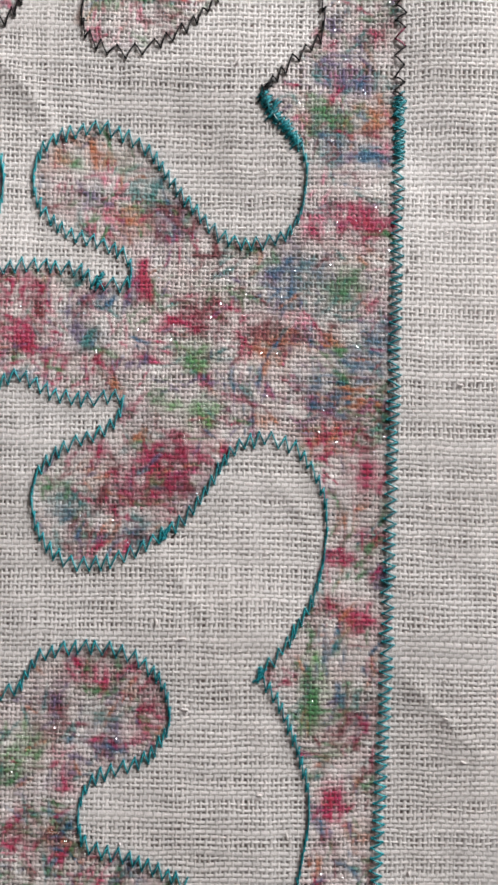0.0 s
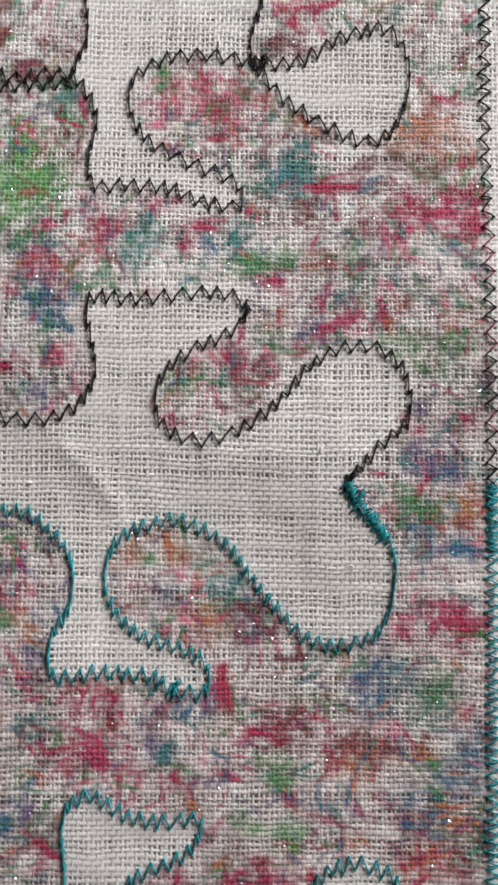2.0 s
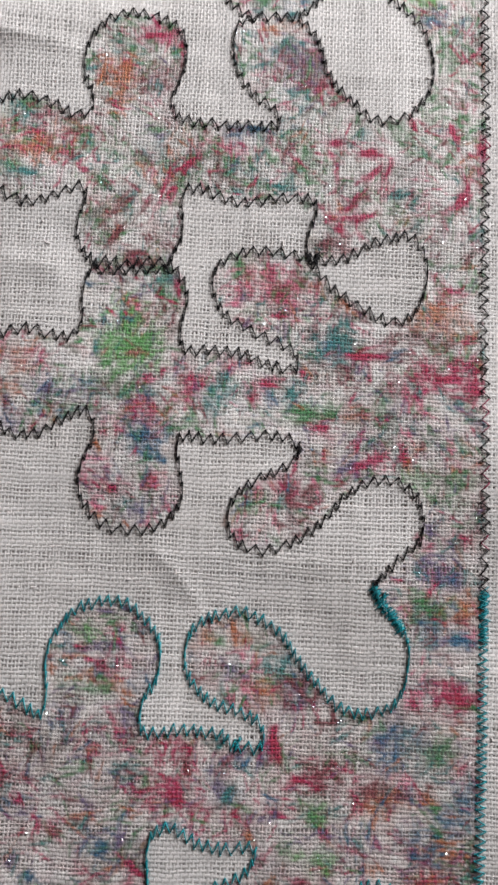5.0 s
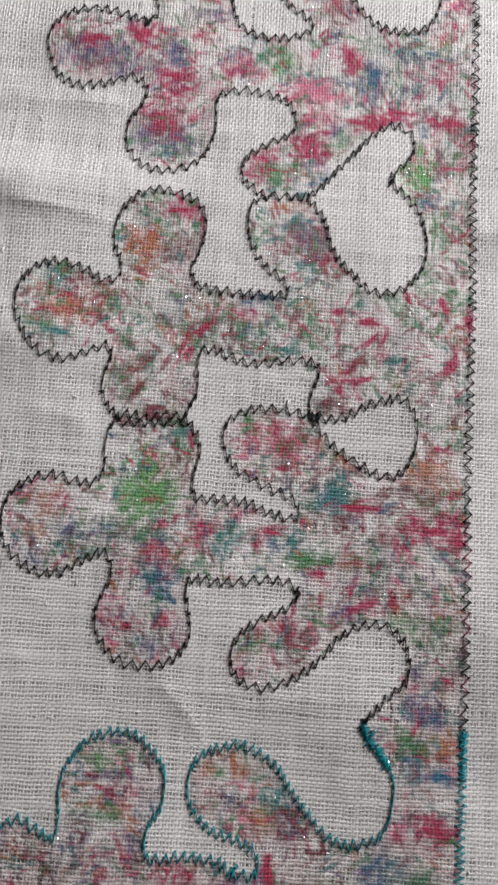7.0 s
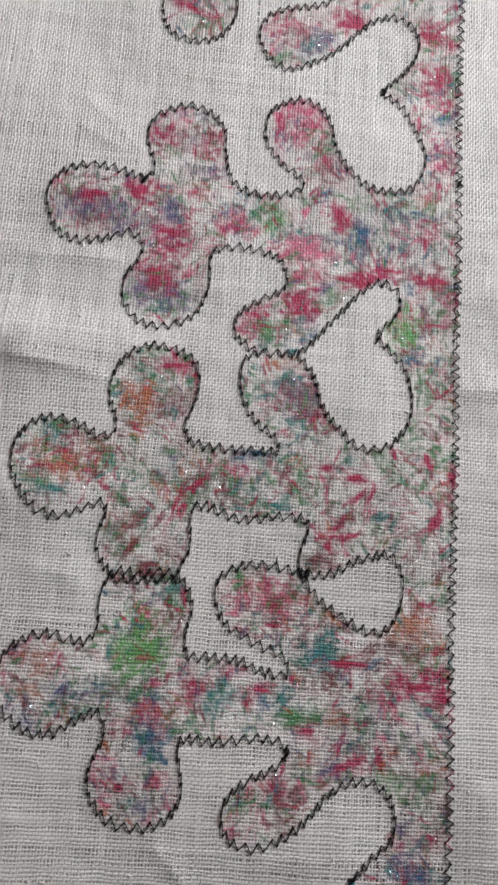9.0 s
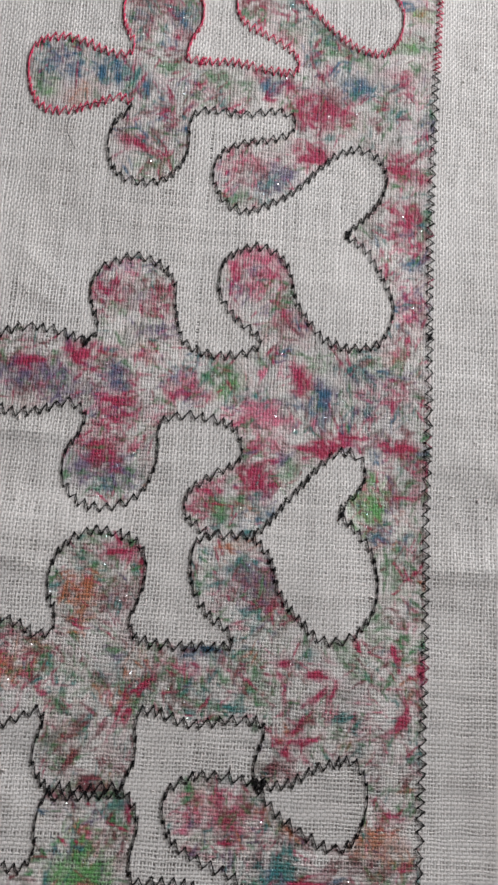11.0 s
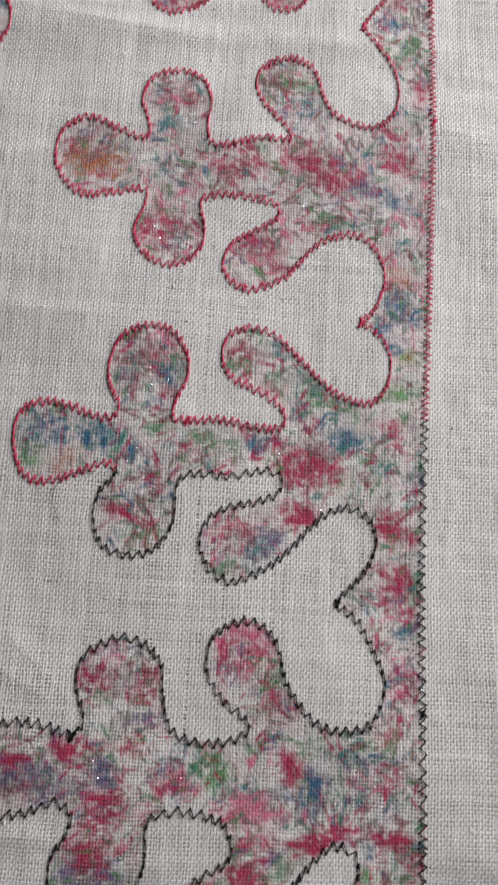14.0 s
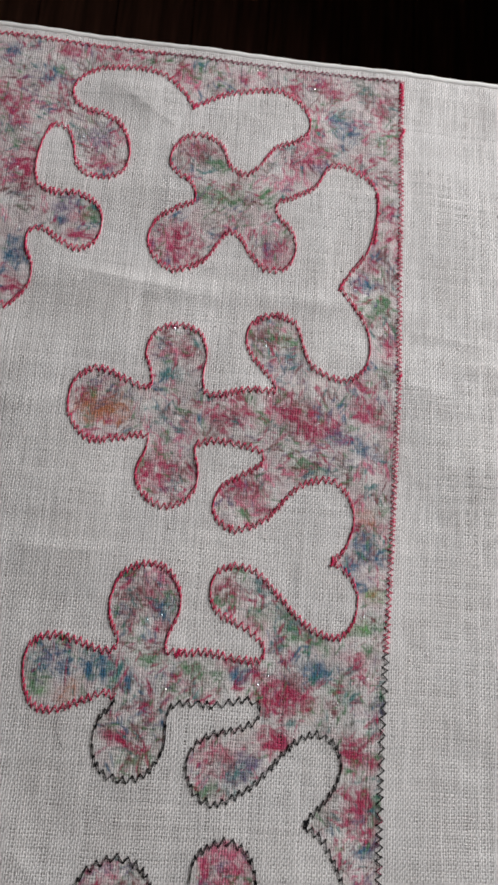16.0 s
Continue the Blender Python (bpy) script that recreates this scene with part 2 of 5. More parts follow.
SEAM["black_six"] = [(-17.8, 157.1), (-15.4, 159.7), (-12.2, 163.2), (-9.8, 168.5), (-10.7, 173.1), (-14.1, 175.7), (-18, 175.5), (-21.8, 172.9), (-25.6, 168.7), (-29.8, 164.4), (-34.1, 161.9), (-38.3, 160.2), (-42.2, 162), (-44.6, 165.8), (-44.8, 169.8), (-42.3, 173.4), (-37.4, 175.4), (-32, 176.9), (-29.3, 178.9), (-29.6, 181.8), (-32.8, 182.7), (-39.4, 181.1), (-46.1, 181.3), (-49.3, 180.5), (-50.4, 177.5), (-50.2, 172.9), (-51.8, 168.2), (-54.9, 165.2), (-59.6, 164.4), (-64.1, 166.3), (-66.3, 171.3), (-65.5, 176.5), (-63, 179.6), (-62.4, 181.4)]
SEAM["red_one"] = [(-62.4, 181.4), (-64.8, 182.4), (-70.1, 180.3), (-75.4, 178.2), (-80.3, 179), (-82.9, 183.5), (-83.5, 189.3), (-81.7, 193), (-77.4, 194.3), (-72.4, 193.4), (-67.8, 191.9), (-63.9, 191.9), (-63, 194.4), (-65.3, 199), (-65.7, 203.9), (-63.6, 209), (-58.7, 211.7), (-53.5, 210.8), (-50, 206.3), (-49.5, 201.4), (-51.4, 196.4), (-52, 192.7), (-48.9, 192), (-42.2, 192.5), (-35.4, 191.5), (-30.3, 191.3), (-29.1, 193.8), (-31.7, 197.2), (-36.9, 199.9), (-41, 202.1), (-42.7, 206.3), (-41.5, 210.8), (-36.9, 212.6), (-31.7, 211.3), (-26.9, 206.9), (-22.1, 202.2), (-17.4, 198.9), (-11.7, 197.8), (-8.3, 201.4), (-7.4, 207.1), (-9.3, 212), (-13.9, 215.7)]
SEAM["red_two"] = [(-14.1, 215.4), (-11.1, 218.3), (-8.9, 224.7), (-9.8, 230.2), (-13.1, 234.4), (-17.4, 235.2), (-22.3, 233.4), (-26.3, 229.5), (-30.8, 224.3), (-37.5, 221.3), (-42.4, 223.4), (-43.7, 227.4), (-41.7, 231.7), (-37.1, 234.9), (-32.4, 238.2), (-33, 241), (-37.6, 242.3), (-44.7, 242.8), (-48.8, 241.7), (-49.3, 239.6), (-48.2, 235.4), (-48.5, 230.5), (-51.6, 226.8), (-56.3, 225.7), (-61.3, 228.7), (-63.2, 233.4), (-61.6, 238.5), (-61, 242.1), (-62.8, 242.9), (-69.5, 241.3), (-75.6, 240.8), (-79.7, 244.7), (-81.4, 249.6), (-80.1, 255.5), (-74.9, 258.7), (-68.4, 256.7), (-63.3, 254.9), (-61.3, 255.9)]
SEAM["red_three"] = [(-61.3, 255.9), (-62, 259.5), (-63.6, 264.6), (-61.3, 270.2), (-55.8, 272.3), (-50.5, 270.5), (-48.4, 265.4), (-48.9, 259.3), (-47.8, 254.9), (-44.2, 254.8), (-37.2, 256.7), (-30.3, 257.1), (-31.7, 260.2), (-36.3, 265.1), (-38.6, 270.2), (-37, 275.1), (-31.3, 277.6), (-26, 275.4), (-23.4, 268.7), (-21, 264.3), (-14.2, 261.6), (-9.1, 263.2), (-6.3, 268.9), (-7.3, 276.6), (-11.3, 282.6), (-14.8, 287.3)]
SEAM["red_four"] = [(-14.8, 287.3), (-11.7, 292.3), (-7.3, 299.4), (-5.5, 309.8), (-5.7, 316.7), (-9.5, 321.1), (-16, 323.6), (-19.9, 321.9), (-22.7, 316.3), (-28.7, 312.1), (-33.2, 309.4), (-32.2, 305.7), (-28.5, 301.9), (-27.3, 296.2), (-29.8, 291), (-35.1, 290.4), (-39.1, 294), (-42.4, 298.9), (-45.5, 299.9), (-48.2, 296.3), (-51.5, 291), (-58.6, 287.7), (-64, 290.4), (-66.5, 295.7), (-64.4, 301.8), (-58.8, 305.8), (-55.2, 307.9), (-56.4, 312.9), (-61.3, 316.5), (-62.8, 320.6), (-59.9, 326.3), (-53.9, 328), (-49, 325.1), (-46.5, 319.3), (-42.2, 317.2), (-38.6, 320.3), (-34.3, 326.7), (-28.2, 330), (-25.2, 334.5), (-27.1, 340.6), (-33.8, 344.9), (-43.3, 343.9), (-50.3, 341.4), (-57.7, 336.7)]
SEAM["red_five"] = [(-57.7, 336.7), (-62.1, 342.1), (-67.2, 346), (-75.2, 347.2), (-84.3, 345.7), (-89.3, 341.9), (-91, 337.1), (-88.2, 333), (-81.9, 331.2), (-77, 328.4), (-74, 321.8), (-74.5, 315.7), (-78.2, 312.3), (-84.2, 312.2), (-87.6, 315.7), (-89, 321.5), (-91.3, 325.5), (-94.8, 325.9), (-96.8, 321.3), (-97.7, 313.5), (-96.4, 307.8), (-92.3, 306.1), (-85.7, 306.3), (-80.9, 303.9), (-78.9, 299.2), (-80, 293.3), (-84.5, 290.7), (-89.8, 293), (-93.7, 295.4), (-97.2, 294.1), (-97.3, 289.7), (-95.2, 285.2), (-95.2, 279.7), (-98.1, 275.5), (-101.3, 273.6), (-112, 281), (-118, 283), (-122, 290)]
BORDER_X = ((-115, -99, -81, -60, -31, 0, 94, 137, 169, 195, 226, 264, 307, 353), (-2.9, -2.4, -1.5, -1.0, -0.4, 0.0, 0.0, -0.3, -0.7, -0.1, 0.9, 1.7, 1.1, 0.5))
HEM_Y, EDGE_Y = 352.9, 355.6
X0, X1, Y0 = -126.0, 46.0, -112.0


def border_x(y):
    return np.interp(y, *BORDER_X)


DABS = []  # strokes of colour: x, y, length, width in millimetres, angle in degrees, colour
DABS += [(-4.3, -94.4, 3, 2, 80, "O"), (-46.3, -94.1, 5, 4, 0, "K"), (-42.5, -93.7, 3, 2, 0, "B"), (-8.2, -90.3, 5, 2, 80, "R"), (-41.2, -87.8, 3, 2, 90, "R"), (-47.9, -85.1, 6, 3, 60, "G"), (-36.1, -82.3, 5, 3, 70, "V"), (-5.1, -79.5, 4, 3, 0, "K"), (-30.5, -79.4, 3, 2, 0, "R"), (-10.8, -78.5, 7, 2, 80, "G"), (-31.9, -78.4, 4, 2, 80, "K"), (-43.2, -78.2, 5, 3, 60, "K"), (-36.9, -75.3, 4, 2, 140, "R"), (-11.2, -74.3, 4, 2, 60, "G"), (-40.5, -74.3, 2, 2, 0, "R"), (-4.5, -67.9, 4, 2, 0, "R"), (-9.5, -65.9, 4, 2, 40, "K"), (-6.7, -59.5, 4, 1.5, 0, "R")]
DABS += [(-2.8, -57, 3, 1.5, 0, "R"), (-40.2, -55.7, 3, 1.5, 50, "K"), (-33.1, -55.6, 3, 3, 0, "T"), (-43.1, -53.2, 3, 3, 0, "T"), (-37.4, -52.1, 4, 1, 70, "K"), (-32.5, -50.6, 5, 4, 0, "R"), (-30.7, -49.9, 8, 7, 0, "R"), (-3.9, -49.5, 4, 3, 0, "R"), (-29, -48.4, 5, 4, 0, "K"), (-26.9, -45.5, 5, 3, 0, "R"), (-7.5, -45.2, 4, 2, 0, "R"), (-9.7, -43.8, 5, 4, 0, "O"), (-53.3, -43.3, 5, 1.5, 130, "R"), (-24.8, -40.8, 3, 2, 0, "G"), (-29.1, -40.5, 2.5, 2, 0, "G"), (-9.4, -39.5, 3, 2, 0, "B"), (-54.8, -38.8, 4, 3, 0, "V"), (-4.7, -35.8, 3, 2, 0, "B")]
DABS += [(-26.4, -33.6, 3.5, 3.5, 0, "G"), (-16.6, -33.1, 4, 3, 0, "O"), (-52.3, -33, 6, 3, 0, "R"), (-4, -32.9, 5, 3, 80, "B"), (-16.8, -32.8, 5, 3, 0, "O"), (-49.3, -32.2, 5, 3, 0, "R"), (-39.6, -31.6, 3, 1, 60, "T"), (-41.5, -31.3, 3, 2, 45, "V"), (-48.3, -31, 4, 3, 0, "R"), (-16.3, -30.9, 5, 4, 0, "K"), (-2.7, -30.1, 4, 3, 0, "B"), (-28.6, -29.7, 3, 1, 0, "R"), (-24.2, -29.6, 6, 4, 0, "K"), (-25, -28.2, 5, 3, 0, "K"), (-46.6, -27.8, 4, 1.5, 110, "K"), (-46.7, -26.7, 3, 1.6, 110, "K"), (-8.4, -26.4, 5, 3, 0, "T")]
DABS += [(-18.8, -26.2, 4, 3, 0, "K"), (-15.4, -25.6, 4, 3, 0, "B"), (-6.3, -24.2, 4, 2, 45, "G"), (-32.6, -23.9, 6, 1, 95, "R"), (-12.7, -22.9, 4, 3, 0, "T"), (-15, -22.2, 5, 4, 0, "V"), (-25.9, -17.2, 4, 3, 0, "K"), (-5.2, -16.9, 5, 3, 0, "R"), (-3, -16.8, 3, 2, 0, "K"), (-34.6, -16.7, 4, 3, 0, "O"), (-63.9, -16.5, 5, 3, 0, "G"), (-4.9, -16.1, 4, 3, 0, "R"), (-29.5, -15.8, 5, 4, 0, "V"), (-7.9, -15.6, 4, 3, 0, "R"), (-58.9, -15.4, 3, 2, 0, "O"), (-53.2, -15, 3, 3, 0, "B"), (-60.6, -14.1, 1.5, 4, 90, "B"), (-39.7, -13.8, 3, 3, 0, "V")]
DABS += [(-58.1, -13.5, 3, 4, 0, "R"), (-67.2, -12.3, 3, 2, 0, "K"), (-33.2, -12.2, 5, 3, 0, "T"), (-36.2, -9.3, 3, 2, 0, "G"), (-44.2, -9.1, 3, 2, 20, "O"), (-42.7, -9.1, 3, 1.5, 0, "G"), (-62.9, -8.4, 4, 3, 0, "L"), (-39.8, -7.9, 4, 1.5, 100, "O"), (-4.2, -7.6, 3, 1, 0, "B"), (-9.3, -7.6, 3, 2, 0, "B"), (-57.7, -7.2, 3, 2, 0, "G"), (-7.9, -5.9, 4, 2, 0, "B"), (-3.5, -3.5, 5, 3, 0, "O"), (-8, -3.4, 4, 2, 0, "G"), (-10.8, -1.5, 6, 2, 0, "G"), (-3.2, -1.3, 4, 3, 0, "O"), (-8.7, 0.1, 3, 1, 60, "R"), (-6.2, 1.3, 4, 3, 0, "V")]
DABS += [(-8.2, 2.2, 4, 2, 110, "R"), (-6.5, 2.4, 5, 3, 0, "V"), (-56, 11.1, 4, 3, 0, "V"), (-29.4, 12.2, 6, 3, 70, "K"), (-36.4, 12.8, 4, 3, 0, "G"), (-4.5, 13.8, 4, 2, 0, "G"), (-60.2, 14.1, 3, 2, 0, "R"), (-33.1, 15.9, 4, 3, 0, "R"), (-4.5, 16.5, 3, 2, 0, "G"), (-3.6, 17.7, 3, 2, 0, "G"), (-10.7, 17.8, 4, 2, 0, "G"), (-9, 17.8, 4, 2, 0, "G"), (-62.6, 18.8, 3, 2, 0, "P"), (-22.8, 18.9, 5, 2, 30, "V"), (-19.8, 19.6, 5, 1, 30, "R"), (-25.9, 20.2, 3, 2, 0, "O"), (-10.8, 22.2, 3, 2, 0, "O"), (-55.5, 22.2, 5, 5, 0, "B")]
DABS += [(-56.9, 22.3, 3, 3, 0, "B"), (-4.8, 22.6, 3, 3, 0, "G"), (-19, 23.6, 4, 3, 0, "V"), (-53.2, 24.3, 3, 1.5, 0, "B"), (-77.1, 24.7, 5, 3, 0, "V"), (-59.2, 24.9, 3, 2, 0, "R"), (-27.1, 25, 5, 2, 0, "R"), (-14, 25.9, 3, 3, 0, "T"), (-68.3, 26.3, 3, 2, 0, "B"), (-16, 26.7, 2, 3, 0, "G"), (-56.7, 27, 4, 3, 0, "R"), (-56.4, 27.1, 4, 2.5, 0, "R"), (-70.4, 27.1, 3, 1.5, 0, "K"), (-17.1, 27.7, 2, 3, 0, "G"), (-27.9, 27.8, 6, 1.6, 0, "G"), (-28.8, 27.9, 5, 1.5, 0, "G"), (-21.2, 28.4, 4, 3, 0, "R"), (-2.9, 28.6, 3, 3, 0, "G")]
DABS += [(-44.5, 28.8, 3, 3, 0, "T"), (-11.1, 29.1, 3, 2, 0, "G"), (-43.4, 29.3, 4, 3, 0, "T"), (-77.6, 29.6, 3, 2, 0, "O"), (-54.7, 29.9, 4, 3, 0, "T"), (-64.7, 30, 4, 2, 0, "B"), (-71.7, 30, 5, 3, 0, "V"), (-80.7, 30.4, 3, 2, 0, "R"), (-3.2, 30.4, 4, 3, 0, "R"), (-48.7, 30.6, 4, 3, 0, "R"), (-32.5, 30.7, 2, 3, 0, "T"), (-31.5, 30.8, 4, 1.2, 60, "T"), (-41.7, 31, 4, 3, 0, "T"), (-62.9, 31.6, 5, 3, 0, "G"), (-47.8, 31.6, 4, 2.5, 60, "R"), (-47.3, 31.7, 3, 1.5, 50, "R"), (-36.4, 32.2, 3, 2, 0, "R"), (-35.7, 32.4, 3, 1, 0, "R")]
DABS += [(-14.3, 32.9, 4, 3, 0, "R"), (-2, 33.7, 5, 2, 80, "R"), (-74.2, 34.8, 4, 3, 0, "R"), (-41.9, 35, 4, 2, 0, "R"), (-23.6, 35.3, 6, 5, 0, "K"), (-51.1, 35.4, 3, 2, 0, "R"), (-7.4, 35.4, 6, 4, 0, "R"), (-6.1, 35.5, 6, 3, 0, "R"), (-77.3, 35.6, 4, 2, 0, "O"), (-58.7, 35.9, 5, 4, 0, "L"), (-80.4, 36.4, 4, 2, 0, "R"), (-25.1, 37, 2, 2, 0, "B"), (-25.9, 37.4, 4, 3, 0, "T"), (-19.6, 37.6, 6, 2, 0, "R"), (-58, 39, 6, 4, 80, "L"), (-25.8, 39.2, 2, 2, 0, "B"), (-14.5, 40, 5, 4, 0, "K"), (-24.9, 40.3, 5, 4, 0, "T")]
DABS += [(-7.3, 40.5, 4, 2, 0, "K"), (-52.1, 41.5, 3, 2, 0, "K"), (-4.2, 41.8, 2, 1, 0, "G"), (-28.1, 42.1, 4, 4, 0, "K"), (-34.3, 43.8, 3, 1, 0, "R"), (-9.5, 44.2, 4, 4, 0, "O"), (-52.9, 44.5, 3, 2, 0, "K"), (-37.5, 44.6, 3, 2, 0, "G"), (-7.4, 44.6, 5, 4, 0, "O"), (-23.1, 45.6, 4, 1, 140, "O"), (-32.5, 47, 5, 3, 0, "R"), (-39.7, 47.5, 3, 3, 0, "K"), (-36.6, 47.7, 5, 4, 0, "R"), (-55.2, 48.5, 5, 3, 0, "T"), (-5.5, 48.9, 3, 1, 0, "R"), (-38.8, 49.7, 4, 3, 0, "O"), (-31.6, 50.2, 4, 3, 0, "K"), (-41, 50.6, 2, 2, 0, "G")]
DABS += [(-57.6, 51.4, 6, 1.5, 0, "K"), (-63.7, 56.3, 4, 2, 0, "G"), (-26.7, 56.4, 5, 2, 10, "K"), (-62.1, 56.4, 5, 1.5, 50, "K"), (-56, 56.8, 4, 2, 0, "K"), (-24.8, 59.2, 3, 1, 110, "R"), (-66.5, 59.2, 3, 3, 0, "G"), (-62.5, 60.6, 3, 2, 45, "O"), (-20.6, 61.1, 4, 1, 30, "R"), (-22.3, 63.7, 5, 1.5, 50, "R"), (-54.5, 64.5, 7, 1.5, 70, "R"), (-14.4, 65.4, 4, 1, 20, "T"), (-64, 65.9, 5, 3, 0, "G"), (-77.6, 65.9, 6, 2, 0, "T"), (-3.8, 66.2, 6, 1.5, 60, "R"), (-51.5, 66.9, 4, 3, 0, "G"), (-82, 67.7, 3, 2, 0, "G"), (-44.3, 68.5, 4, 2, 0, "T")]
DABS += [(-29.5, 68.6, 5, 3, 0, "G"), (-80, 69, 3, 2, 0, "K"), (-58.6, 69, 3, 2, 0, "G"), (-18.9, 69.4, 5, 1, 40, "R"), (-72.8, 69.6, 4, 2, 0, "O"), (-49.7, 69.7, 3, 1.5, 60, "R"), (-76, 70.4, 4, 3, 0, "O"), (-57.1, 70.8, 3, 3, 0, "T"), (-36, 71.4, 5, 3, 0, "G"), (-75.1, 71.6, 5, 3, 0, "R"), (-66.7, 72.2, 4, 3, 0, "G"), (-20.1, 72.6, 4, 1, 10, "R"), (-46.7, 72.7, 3, 2, 0, "R"), (-81.5, 73.3, 3, 2, 0, "O"), (-31.9, 73.9, 4, 2, 0, "G"), (-72.2, 74, 3, 2, 0, "O"), (-0.5, 74.2, 5, 1, 80, "R"), (-12.6, 74.3, 4, 3, 0, "G")]
DABS += [(-25.5, 74.4, 3, 1.5, 140, "R"), (-41, 74.8, 4, 3, 0, "B"), (-79.2, 75.7, 3, 4, 0, "T"), (-21.3, 75.9, 4, 2, 0, "T"), (-5.7, 76.6, 4, 1.5, 100, "R"), (-75.6, 77.1, 4, 2, 0, "R"), (-15.9, 77.4, 5, 3, 0, "G"), (-8.4, 79.1, 4, 2, 0, "G"), (-59.2, 82.9, 5, 3, 0, "K"), (-10.7, 83.5, 4, 3, 0, "G"), (-65.8, 84.6, 4, 1.5, 80, "O"), (-62.1, 84.9, 6, 2.5, 85, "O"), (-30.6, 85.2, 4, 4, 0, "K"), (-61.9, 85.2, 5, 2, 80, "O"), (-55.1, 85.4, 4, 4, 0, "K"), (-55.2, 85.5, 4, 3, 0, "K"), (-31.6, 86.1, 5, 6, 0, "V"), (-30.4, 86.4, 4, 5, 0, "K")]
DABS += [(-57.5, 87.6, 3, 3, 0, "G"), (-5.4, 88.5, 3, 4, 0, "G"), (-61.2, 88.9, 3, 2, 0, "G"), (-32.2, 89.7, 7, 6, 0, "V"), (-63.1, 90.5, 4, 2, 0, "G"), (-35.8, 90.7, 3, 3, 0, "T"), (-57.1, 91.9, 5, 0.8, 10, "R"), (-56.2, 92.3, 3, 0.8, 10, "R"), (-37.4, 93.9, 4, 1.5, 0, "O"), (-9.5, 98, 3, 2, 0, "B"), (-38.3, 99.1, 4, 3, 0, "G"), (-30, 99.8, 3, 2, 0, "B"), (-40, 101.8, 3, 2, 0, "G"), (-35.7, 102.2, 3, 3, 0, "G"), (-41.5, 103.8, 4, 3, 30, "R"), (-10.8, 103.8, 4, 4, 0, "L"), (-42.4, 104, 3, 1, 0, "R"), (-60, 104.2, 2, 2, 0, "B")]
DABS += [(-31.5, 105.1, 3, 3, 0, "R"), (-58.8, 106.5, 6, 4, 0, "V"), (-64.7, 106.8, 4, 4, 0, "V"), (-32.6, 107, 5, 3, 140, "R"), (-0.8, 107.2, 3, 3, 0, "R"), (-33.2, 107.8, 3, 3.5, 0, "R"), (-33.7, 108, 4, 2, 0, "R"), (-58.1, 108.5, 4, 4, 0, "V"), (-64.7, 108.5, 6, 5, 0, "V"), (-60.9, 108.9, 5, 4, 0, "R"), (-63, 109.8, 4, 3, 0, "R"), (-61.6, 110, 3, 4, 0, "R"), (-27.2, 110.1, 3, 2, 0, "G"), (-1.3, 111.2, 4, 3, 0, "R"), (-2.1, 111.7, 4, 2, 0, "R"), (-21.1, 112.4, 6, 1.5, 20, "R"), (-21.8, 113.6, 4, 1, 0, "R"), (-6.1, 114.4, 6, 2, 150, "R")]
DABS += [(-5, 114.5, 6, 2, 0, "R"), (-17.3, 114.6, 5, 1.5, 0, "R"), (-60.6, 116.8, 6, 3, 0, "R"), (-51.6, 118.1, 4, 3, 0, "P"), (-58.9, 118.1, 6, 3, 0, "R"), (-32.1, 118.5, 6, 4, 0, "P"), (-32.2, 119.4, 5, 3, 0, "P"), (-21.8, 120.4, 2, 5, 0, "B"), (-33.3, 120.9, 3, 2, 0, "B"), (-75.1, 121.1, 5, 4, 0, "K"), (-69.1, 121.4, 4, 3, 0, "V"), (-21.6, 121.6, 4, 4, 0, "V"), (-71.2, 122.3, 7, 4, 0, "V"), (-62.1, 122.7, 5, 3, 0, "V"), (-46.8, 122.9, 6, 3, 0, "R"), (-78.3, 123.1, 6, 4, 0, "V"), (-47.6, 123.5, 5, 4, 0, "R"), (-24, 124.4, 3, 3, 0, "G")]
DABS += [(-19.9, 124.6, 3, 5, 0, "V"), (-60.6, 124.8, 4, 4, 0, "V"), (-10.4, 125, 5, 4, 0, "P"), (-6.2, 125.2, 3, 5, 0, "R"), (-60.8, 125.3, 3, 3, 0, "B"), (-77.4, 125.6, 4, 2, 0, "R"), (-40.7, 125.7, 4, 3, 0, "G"), (-41.6, 125.9, 5, 3, 0, "G"), (-75.6, 126.2, 6, 2, 0, "R"), (-25.2, 126.4, 5, 2, 120, "R"), (-25.2, 126.8, 4, 2, 140, "R"), (-66.6, 128.1, 8, 3, 0, "R"), (-66.5, 128.5, 6, 3, 0, "R"), (-15.8, 128.9, 4, 3, 0, "T"), (-55.4, 130.2, 3, 2, 0, "O"), (-7.3, 132.4, 3, 2, 0, "O"), (-29.8, 137.1, 5, 2.5, 0, "K"), (-53.6, 139.6, 4, 5, 0, "R")]
DABS += [(-57.3, 140.5, 3, 3, 0, "V"), (-63.6, 141.2, 6, 3, 0, "R"), (-3.7, 142.2, 3, 5, 0, "R"), (-59.9, 146.8, 3, 2, 0, "P"), (-39.8, 147.8, 2, 2, 0, "R"), (-32.4, 148.2, 6, 3, 0, "R"), (-35.7, 150.2, 6, 4, 0, "P"), (-4.3, 151.9, 3, 2, 0, "B"), (-3.7, 155.6, 3, 2, 0, "R"), (-6.6, 158.5, 3, 4, 0, "R"), (-2, 158.9, 3, 5, 70, "G"), (-5.4, 160.9, 4, 5, 0, "R"), (-6.1, 161.9, 5, 4, 0, "R"), (-41.7, 162.1, 3, 2, 0, "G"), (-6, 162.5, 3, 2, 0, "R"), (-31.9, 166.7, 4, 3, 0, "T"), (-34.3, 167, 4, 3, 0, "T"), (-32, 168.3, 5, 4, 0, "V")]
